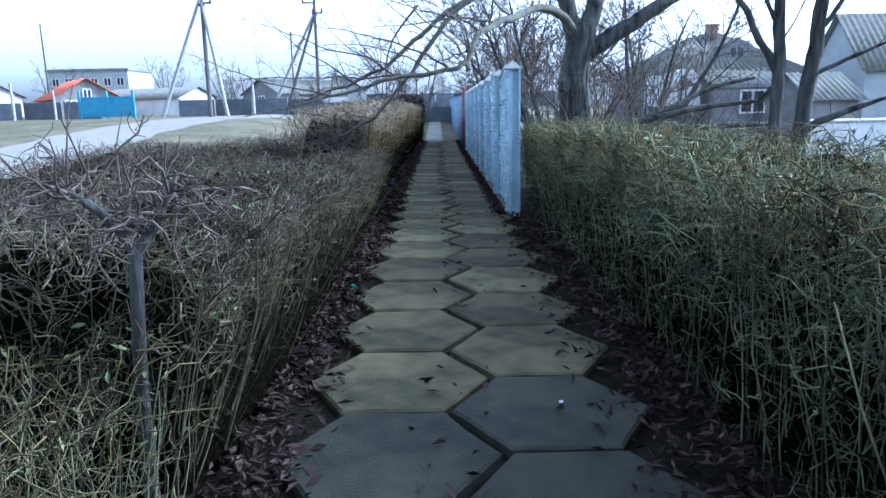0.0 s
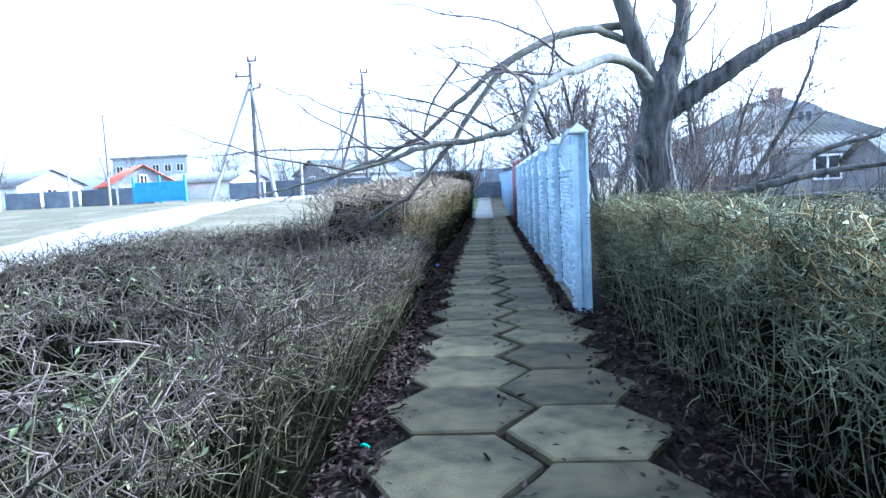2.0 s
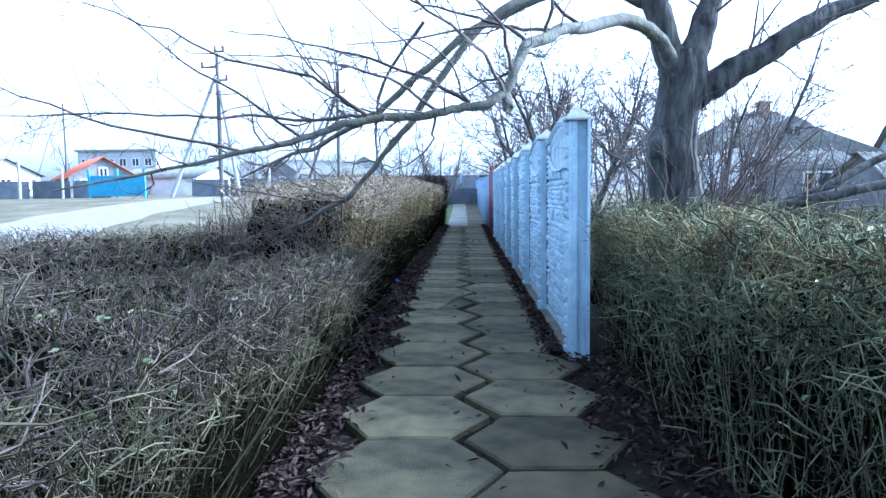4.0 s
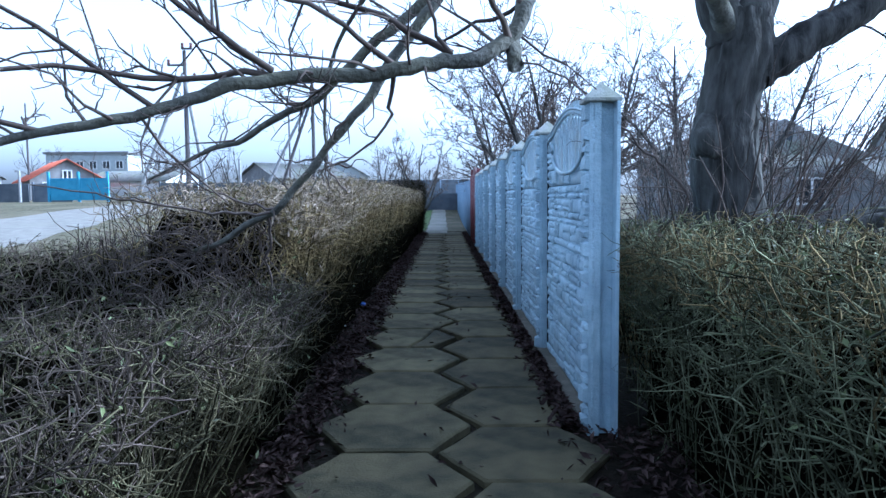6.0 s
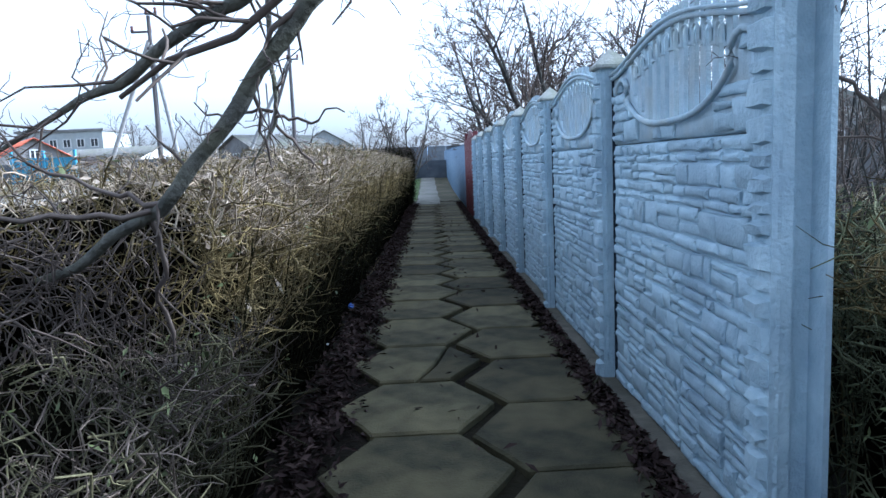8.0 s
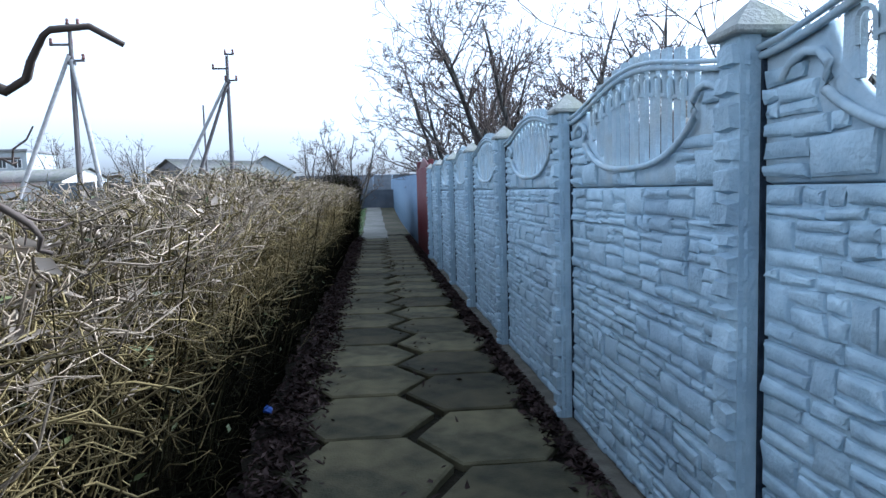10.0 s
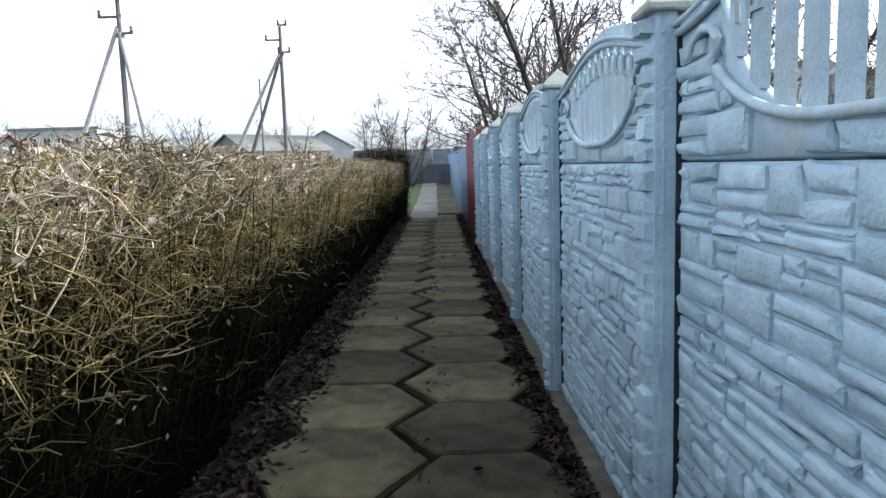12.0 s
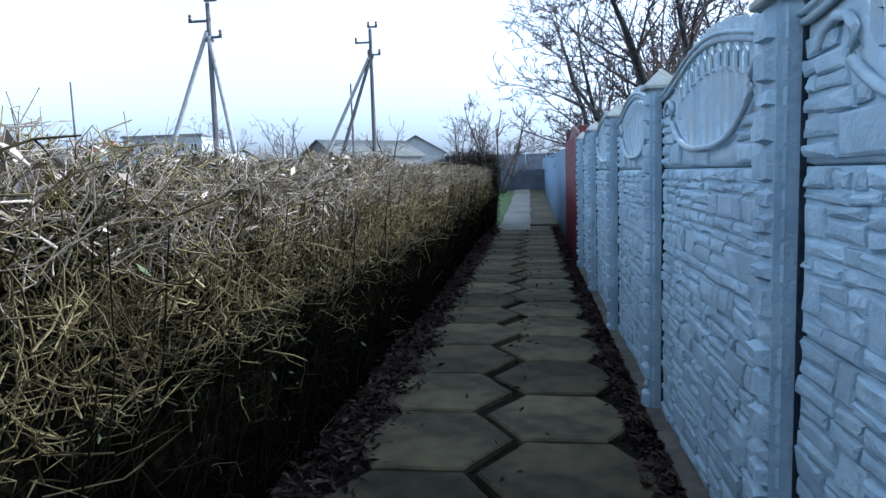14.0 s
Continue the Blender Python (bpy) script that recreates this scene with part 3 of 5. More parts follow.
def limb_part(name, poly, mat, parent, label="", sides=10, knob=0.08, seed=1, furrow=0.0, crook=0.0):
    """A bark-covered limb with uneven girth."""
    P, R = poly
    r = np.random.default_rng(seed)
    if crook:
        off = r.normal(0, 1, (len(P), 3))
        off = (off + np.roll(off, 1, axis=0) + np.roll(off, -1, axis=0)) / 3
        P = P + off * crook * np.minimum(1, R / 0.02)[:, None]
    V, Q = tubes([(P, R * (1 + r.normal(0, knob * 0.5, len(R))))], sides)
    Vr = V.reshape(len(P), sides, 3)
    C = P[:, None, :]
    Vr = C + (Vr - C) * (1 + r.normal(0, knob, (len(P), sides, 1)))
    if furrow:
        for i in range(len(P)):
            for k in range(sides):
                q = noise.noise(Vector((math.cos(k * 6.283 / sides) * 5, math.sin(k * 6.283 / sides) * 5, P[i][2] * 1.8)))
                q2 = noise.noise(Vector((math.cos(k * 6.283 / sides) * 1.3, math.sin(k * 6.283 / sides) * 1.3, P[i][2] * 1.1 + 7)))
                Vr[i, k] = P[i] + (Vr[i, k] - P[i]) * (1 + furrow * (1 - 3 * abs(q)) + 0.10 * q2)
    V = Vr.reshape(-1, 3)
    ob = link(name, quads_mesh(name, V, Q), mat, parent, label, smooth=True)
    return ob


tree = empty("bare_tree", "old bare tree with lichen on its limbs overhanging the path", "tree")
trunk = spline([(2.30, 12.52, -0.3), (2.30, 12.52, 0.5), (2.28, 12.5, 1.15), (2.23, 12.5, 1.6), (2.25, 12.5, 1.9), (2.32, 12.5, 2.25), (2.34, 12.5, 2.5)],
               [0.28, 0.225, 0.19, 0.18, 0.168, 0.178, 0.14], 10)
limb_part("trunk", trunk, M_BARK, tree, "thick furrowed grey brown trunk", 56, 0.02, 3, furrow=0.17)
bm = bmesh.new()
bmesh.ops.create_icosphere(bm, subdivisions=3, radius=0.13, matrix=Matrix.Translation((2.10, 12.42, 1.70)) @ Matrix.Diagonal((0.85, 0.9, 1.15, 1)))
for v in bm.verts:
    v.co += Vector(noise.noise_vector(v.co * 9)) * 0.045
part("burl", bm, M_BARK, tree, "knotty burl on the trunk", True)

BOUGHS = {
    "left_stem": (spline([(2.27, 12.5, 2.3), (2.15, 12.48, 2.62), (2.02, 12.45, 3.0), (1.8, 12.5, 3.7), (1.6, 12.3, 4.8), (1.5, 12.2, 6.2)], [0.15, 0.12, 0.10, 0.08, 0.055, 0.02]), M_BARK),
    "middle_stem": (spline([(2.35, 12.5, 2.35), (2.48, 12.55, 2.65), (2.62, 12.7, 3.1), (2.7, 13.1, 4.2), (2.6, 13.3, 5.6), (2.7, 13.4, 6.6)], [0.14, 0.11, 0.09, 0.07, 0.045, 0.015]), M_BARK),
    "right_limb": (spline([(2.40, 12.5, 2.12), (2.62, 12.5, 2.25), (2.95, 12.5, 2.44), (3.35, 12.5, 2.68), (4.0, 12.7, 3.0), (4.9, 12.5, 3.5), (5.6, 12.3, 4.3)], [0.15, 0.125, 0.105, 0.09, 0.07, 0.045, 0.015]), M_BARK),
    "overhanging_limb": (spline([(2.24, 12.48, 2.35), (1.97, 12.15, 2.58), (1.61, 11.8, 2.6), (1.3, 11.35, 2.45), (1.05, 11.0, 2.36), (0.84, 10.75, 2.22), (0.74, 10.58, 2.06), (0.67, 10.5, 1.9), (0.47, 10.42, 1.82), (0.28, 10.35, 1.775), (0.0, 10.3, 1.75), (-0.23, 10.22, 1.70), (-0.45, 10.18, 1.62), (-0.75, 10.1, 1.55), (-1.1, 10.0, 1.47), (-1.6, 9.8, 1.36)],
                                [0.07, 0.056, 0.048, 0.042, 0.037, 0.034, 0.031, 0.028, 0.025, 0.024, 0.023, 0.021, 0.018, 0.014, 0.010, 0.005]), M_LIMB),
    "drooping_limb": (spline([(2.05, 12.62, 2.9), (1.5, 12.2, 3.0), (0.9, 11.85, 2.8), (0.5, 11.74, 2.5), (0.22, 11.7, 2.14), (0.04, 11.72, 1.86), (-0.14, 11.75, 1.67), (-0.33, 11.81, 1.46), (-0.51, 11.85, 1.29), (-0.85, 12.12, 1.13), (-1.14, 12.35, 1.02)],
                             [0.045, 0.04, 0.035, 0.031, 0.028, 0.026, 0.023, 0.021, 0.02, 0.017, 0.013]), M_LIMB),
    "far_limb": (spline([(1.95, 12.6, 3.1), (1.2, 12.4, 3.0), (0.6, 12.25, 2.7), (0.2, 12.22, 2.4), (-0.1, 12.25, 2.17), (-0.3, 12.35, 2.0), (-0.52, 12.43, 1.91), (-0.9, 12.65, 1.76), (-1.26, 12.92, 1.68), (-1.75, 13.15, 1.5)],
                        [0.05, 0.044, 0.038, 0.032, 0.028, 0.026, 0.024, 0.02, 0.016, 0.008]), M_LIMB),
    "hanging_branch": (spline([(0.1, 12.3, 2.75), (-0.25, 12.6, 2.35), (-0.37, 12.8, 1.95), (-0.38, 12.85, 1.7), (-0.40, 12.9, 1.57), (-0.51, 12.9, 1.40)], [0.016, 0.013, 0.011, 0.010, 0.008, 0.004]), M_LIMB),
}
for i, (nm, (poly, mat)) in enumerate(BOUGHS.items()):
    ob = limb_part("limb", poly, mat, tree, "", 12, 0.06, i, crook=0.014)

bm = bmesh.new()
bmesh.ops.create_icosphere(bm, subdivisions=2, radius=0.045, matrix=Matrix.Translation((0.69, 10.5, 1.845)) @ Matrix.Diagonal((0.6, 0.7, 1.3, 1)))
for v in bm.verts:
    v.co += Vector(noise.noise_vector(v.co * 22)) * 0.03
part("broken_stub", bm, M_LIMB, tree, "splintered stub of a broken branch", True)

r = np.random.default_rng(11)
tw = []
for nm, dens, rat, dn, st in (("overhanging_limb", 8.0, 0.12, -0.02, 0.25), ("drooping_limb", 3.0, 0.07, 0.0, 0.2), ("far_limb", 8.0, 0.17, 0.0, 0.5), ("hanging_branch", 4.0, 0.2, -0.05, 0.6),
                              ("left_stem", 5.5, 0.3, 0, 0.2), ("middle_stem", 5.5, 0.3, 0, 0.2), ("right_limb", 5.5, 0.3, 0, 0.2)):
    big = nm in ("left_stem", "middle_stem", "right_limb")
    sprout(r, BOUGHS[nm][0], tw, 3, 0.9, dens, rat, 0.12, 0.1, st, dn, 0.0018, 1.0 if big else 0.75, 0.2 if big else 0.33)


def explicit(pts, r0, r1, dens=6.5):
    pl = spline(pts, list(np.linspace(r0, r1, len(pts))), 5)
    pl = (pl[0] + np.vstack([[0, 0, 0], np.cumsum(r.normal(0, 0.012, (len(pl[0]) - 1, 3)), axis=0)]), pl[1])
    tw.append(pl)
    sprout(r, pl, tw, 3, 0.85, dens, 0.34, 0.06, 0.06, 0.15, 0.0, 0.0016, 0.7, 0.34)


# twigs that reach out from the overhanging limb to the left and up
explicit([(0.0, 10.3, 1.76), (-0.5, 10.2, 1.78), (-1.1, 9.9, 1.76), (-1.7, 9.6, 1.72)], 0.012, 0.003, 9)
explicit([(-0.1, 10.27, 1.76), (-0.35, 10.1, 1.92), (-0.8, 9.9, 2.05), (-1.3, 9.7, 2.25)], 0.012, 0.003, 9)
explicit([(0.47, 10.42, 1.84), (0.1, 10.5, 2.05), (-0.4, 10.6, 2.2), (-1.0, 10.6, 2.3)], 0.013, 0.003, 9)
explicit([(0.67, 10.5, 1.9), (0.45, 10.3, 2.1), (0.1, 10.1, 2.3), (-0.3, 9.9, 2.55)], 0.014, 0.003, 9)
explicit([(0.72, 10.56, 2.0), (0.62, 10.3, 2.25), (0.3, 10.0, 2.42), (-0.15, 9.8, 2.5)], 0.013, 0.003, 9)
explicit([(0.28, 10.35, 1.79), (0.0, 10.2, 1.92), (-0.35, 10.25, 2.0), (-0.85, 10.2, 2.02)], 0.011, 0.003, 9)
explicit([(0.84, 10.75, 2.22), (0.6, 10.8, 2.4), (0.2, 10.7, 2.5), (-0.3, 10.8, 2.7)], 0.013, 0.003, 9)
explicit([(0.95, 10.9, 2.3), (0.98, 10.6, 2.55), (0.85, 10.3, 2.8), (0.6, 10.0, 3.05)], 0.014, 0.003, 9)
explicit([(1.05, 11.0, 2.36), (0.7, 11.2, 2.45), (0.2, 11.3, 2.4), (-0.4, 11.4, 2.45)], 0.014, 0.004, 8)
explicit([(1.3, 11.35, 2.45), (0.9, 11.2, 2.7), (0.3, 11.0, 2.9), (-0.4, 10.8, 3.0)], 0.016, 0.004, 8)
explicit([(-0.53, 11.86, 1.28), (-0.8, 11.75, 1.27), (-1.15, 11.6, 1.30), (-1.6, 11.5, 1.36)], 0.009, 0.003)
explicit([(-0.50, 11.86, 1.30), (-0.75, 12.0, 1.38), (-1.05, 12.1, 1.48), (-1.4, 12.1, 1.66)], 0.009, 0.003)
explicit([(-0.55, 11.9, 1.26), (-0.62, 12.0, 1.0), (-0.68, 12.05, 0.7), (-0.8, 12.1, 0.4)], 0.010, 0.005)
explicit([(0.05, 11.72, 1.86), (-0.1, 11.75, 1.7), (-0.2, 11.95, 1.55), (-0.22, 12.0, 1.38)], 0.01, 0.003)
for a, b, c in (((-0.40, 12.88, 1.62), (-0.62, 12.9, 1.62), (-0.78, 12.9, 1.68)), ((-0.39, 12.88, 1.6), (-0.2, 12.85, 1.62), (-0.05, 12.8, 1.68)), ((-0.4, 12.9, 1.58), (-0.32, 12.9, 1.5), (-0.28, 12.9, 1.43)), ((-0.38, 12.86, 1.7), (-0.3, 12.8, 1.76), (-0.31, 12.75, 2.1))):
    explicit([a, b, c], 0.008, 0.003)
# long whippy shoots that rise from the limbs
for a, b, c in (((-0.10, 10.27, 1.76), (-0.45, 10.2, 2.05), (-0.70, 10.1, 2.45)), ((-0.45, 10.18, 1.64), (-0.95, 10.1, 1.95), (-1.35, 10.0, 2.3)), ((-0.75, 10.1, 1.56), (-1.5, 9.9, 1.75), (-2.1, 9.7, 2.0)),
                ((0.47, 10.42, 1.84), (0.30, 10.3, 2.1), (0.0, 10.2, 2.25)), ((0.28, 10.35, 1.78), (0.22, 10.5, 1.6), (0.02, 10.6, 1.42)), ((-0.3, 12.35, 2.0), (-0.8, 12.3, 2.25), (-1.3, 12.3, 2.7)),
                ((0.2, 12.22, 2.4), (-0.3, 12.1, 2.75), (-0.8, 12.0, 3.2)), ((0.74, 10.58, 2.06), (0.5, 10.7, 1.95), (0.2, 10.8, 2.0)), ((2.95, 12.5, 2.44), (3.3, 12.3, 2.2), (3.7, 12.1, 1.95)), ((3.35, 12.5, 2.68), (3.7, 12.2, 2.75), (4.1, 12.0, 2.6))):
    explicit([a, b, c], 0.009, 0.0025, 5)
# suckers and shoots at the foot of the trunk
explicit([(1.98, 12.6, 1.15), (1.94, 12.5, 1.35), (1.76, 12.45, 1.54), (1.55, 12.4, 1.73), (1.33, 12.4, 1.91), (1.05, 12.4, 2.12), (0.75, 12.42, 2.24), (0.35, 12.45, 2.36)], 0.012, 0.004)
for i in range(34):
    a = r.uniform(0, 6.28)
    st = np.array([2.30 + 0.33 * math.cos(a), 12.52 + 0.3 * math.sin(a), r.uniform(0.7, 1.1)])
    pl = wander(r, st, (math.cos(a) * 0.6, math.sin(a) * 0.6 - 0.1, 1.0), r.uniform(0.6, 1.6), 0.009, 0.003, 5, 0.15, 0.12)
    tw.append(pl)
    sprout(r, pl, tw, 1, 0.8, 6.0, 0.3, 0.1, 0.08, 0.3)
tw = [b for k, b in enumerate(tw) if not (b[0][:, 0].min() < 1.5 and b[0][:, 0].max() > 1.28 and b[0][:, 2].min() < 1.88 and b[0][:, 1].max() > 12.0 and len(b[0]) < 20)]
V, Q = tubes(tw, 4)
tagged(link("twig_spray", quads_mesh("twig_spray", V, Q), M_TWIG, tree, "fine leafless twigs"), kind="stuff")


def bare_tree(name, label, base, stems, height, spread, seed, r0=0.1, depth=3, density=2.2, group="", lift=0.12, ratio=0.5, rmin=0.002, taper=0.15, fat=1.0, first=0.25, wob=0.2, side=0.9):
    """A leafless tree: trunk stems as parts and a joined spray of twigs."""
    r = np.random.default_rng(seed)
    t = empty(name, label, "tree", group, at=base)
    out = []
    for i in range(stems):
        a = i * 6.283 / stems + r.uniform(-0.4, 0.4)
        lean = spread * r.uniform(0.5, 1.0) / max(height, 0.1)
        pl = wander(r, (0.05 * math.cos(a), 0.05 * math.sin(a), -0.15), (lean * math.cos(a), lean * math.sin(a), 1), height * r.uniform(0.75, 1.0), r0 * r.uniform(0.7, 1), r0 * taper, 8, 0.10, 0.04)
        limb_part("trunk", pl, M_BARK, t, "", 8, 0.05, seed + i)
        sprout(r, pl, out, depth, side, density, ratio, lift, 0.15, first, 0.0, rmin, fat, wob)
    if 12 < base[1] < 27 and base[0] > 0:
        out = [b for b in out if b[0][:, 0].min() + base[0] > 1.5 or b[0][:, 2].min() > 2.0]
    V, Q = tubes(out, 3)
    tagged(link("crown", quads_mesh("crown", V, Q), M_TWIG, t, "spray of bare twigs"), kind="stuff")
    return t


def young_tree(label, stem, branches, seed):
    """A slender tree: a straight stem, a few side branches and their twigs."""
    r = np.random.default_rng(seed)
    t = empty("young_tree", label, "tree", "young trees in the hedge", at=(stem[0][0][0], stem[0][0][1], 0))
    o = np.array(t.location)
    out = []
    for k, (pts, radii) in enumerate([stem] + branches):
        pl = spline([tuple(np.array(q) - o) for q in pts], radii, 5)
        limb_part("trunk" if k == 0 else "branch", pl, M_BARK, t, "", 10, 0.05, seed + k, crook=0.008)
        sprout(r, pl, out, 3, 0.9, 1.6 if k == 0 else 3.5, 0.22 if k == 0 else 0.4, 0.12, 0.12, 0.45 if k == 0 else 0.3, 0.0, 0.002, 0.9, 0.22)
    V, Q = tubes(out, 3)
    tagged(link("crown", quads_mesh("crown", V, Q), M_TWIG, t, "spray of bare twigs"), kind="stuff")


young_tree("slender bare tree forking low, rising out of the hedge", ([(3.37, 9.0, -0.1), (3.37, 9.0, 1.15), (3.36, 9.0, 1.72), (3.33, 9.0, 2.3), (3.30, 9.0, 3.4), (3.32, 9.1, 4.8)], [0.065, 0.056, 0.054, 0.047, 0.036, 0.012]),
           [([(3.36, 9.0, 1.66), (3.22, 9.0, 1.87), (3.05, 9.0, 2.15), (2.93, 9.0, 2.35), (2.72, 9.0, 2.8), (2.54, 9.0, 3.4)], [0.038, 0.032, 0.028, 0.025, 0.018, 0.006]),
            ([(3.34, 9.0, 2.05), (3.20, 8.95, 2.25), (3.07, 8.9, 2.6), (3.02, 8.9, 3.1)], [0.022, 0.018, 0.013, 0.005])], 21)
young_tree("slender bare tree with low side branches, rising out of the hedge", ([(3.64, 9.1, -0.1), (3.65, 9.1, 1.1), (3.72, 9.1, 1.8), (3.75, 9.1, 2.3), (3.82, 9.1, 3.2), (3.77, 9.1, 4.6)], [0.08, 0.068, 0.062, 0.056, 0.042, 0.014]),
           [([(3.68, 9.1, 1.15), (3.87, 9.08, 1.24), (4.07, 9.05, 1.32), (4.42, 9.0, 1.45)], [0.04, 0.034, 0.028, 0.012]),
            ([(3.72, 9.1, 1.62), (3.94, 9.05, 1.74), (4.17, 9.0, 1.84), (4.62, 8.9, 2.05)], [0.022, 0.018, 0.014, 0.005]),
            ([(3.74, 9.1, 2.0), (3.86, 9.1, 2.16), (3.98, 9.1, 2.36), (4.17, 9.1, 2.8)], [0.026, 0.022, 0.018, 0.006])], 23)
bare_tree("fruit_tree", "old spreading bare fruit tree behind the fence", (4.6, 31.0, 0), 7, 7.6, 7.0, 31, 0.14, 4, 2.5, "bare trees behind the fence", rmin=0.010, lift=0.06, fat=1.8, ratio=0.5, wob=0.13, side=0.75)
bare_tree("fruit_tree", "old spreading bare fruit tree behind the fence", (3.4, 36.5, 0), 7, 7.4, 7.0, 33, 0.13, 4, 2.5, "bare trees behind the fence", rmin=0.010, lift=0.06, fat=1.8, ratio=0.5, wob=0.13, side=0.75)
bare_tree("fruit_tree", "old spreading bare fruit tree behind the fence", (8.0, 28.5, 0), 6, 7.0, 6.0, 35, 0.13, 4, 2.5, "bare trees behind the fence", rmin=0.010, lift=0.06, fat=1.8, ratio=0.5, wob=0.13, side=0.75)
bare_tree("fruit_tree", "low spreading bare tree at the path's end", (-1.15, 53.0, 0.3), 5, 5.6, 3.4, 37, 0.1, 4, 2.4, rmin=0.013, lift=0.05, fat=1.8)
for i, (x, y, h) in enumerate(((2.3, 12.95, 2.1), (2.75, 12.75, 1.9), (3.5, 13.1, 2.2), (4.5, 12.9, 2.0), (5.4, 13.6, 2.2), (2.35, 14.4, 2.7), (2.5, 13.6, 2.4), (3.1, 14.2, 2.8), (4.1, 14.4, 2.7), (3.9, 12.7, 1.9))):
    bare_tree("shrub", "leafless thicket of thin stems", (x, y, 0), 8, h, 0.45 if x < 2.6 else 0.7, 130 + i, 0.014, 3, 3.0, "thicket behind the tree", rmin=0.0022, wob=0.3)
bare_tree("shrub", "leafless thicket of thin stems", (4.2, 17.0, 0), 9, 3.4, 1.6, 41, 0.03, 3, 2.2, "thicket behind the tree", rmin=0.004)
bare_tree("shrub", "leafless thicket of thin stems", (2.6, 15.4, 0), 9, 3.0, 1.4, 43, 0.025, 3, 2.2, "thicket behind the tree", rmin=0.004)
bare_tree("shrub", "leafless thicket of thin stems", (3.0, 21.0, 0), 8, 3.6, 1.6, 45, 0.03, 3, 2.0, "thicket behind the tree", rmin=0.004)
bare_tree("shrub", "leafless thicket of thin stems", (6.0, 20.0, 0), 8, 3.0, 1.8, 47, 0.03, 3, 2.0, "thicket behind the tree", rmin=0.004)
for i, (x, y, h) in enumerate(((-27, 74, 6), (-38, 72, 6), (-19, 72, 5), (-15, 80, 6), (-6, 84, 6.5), (-24, 84, 7), (-33, 90, 7), (-10, 66, 4.5), (-46, 66, 6), (-3.6, 72, 5.5), (-7.5, 95, 7))):
    bare_tree("street_tree", "distant bare tree beyond the street", (x, y, float(ground_z(x, y))), 3, h, 2.4, 60 + i, 0.1, 3, 2.0, "distant bare trees", rmin=0.012)


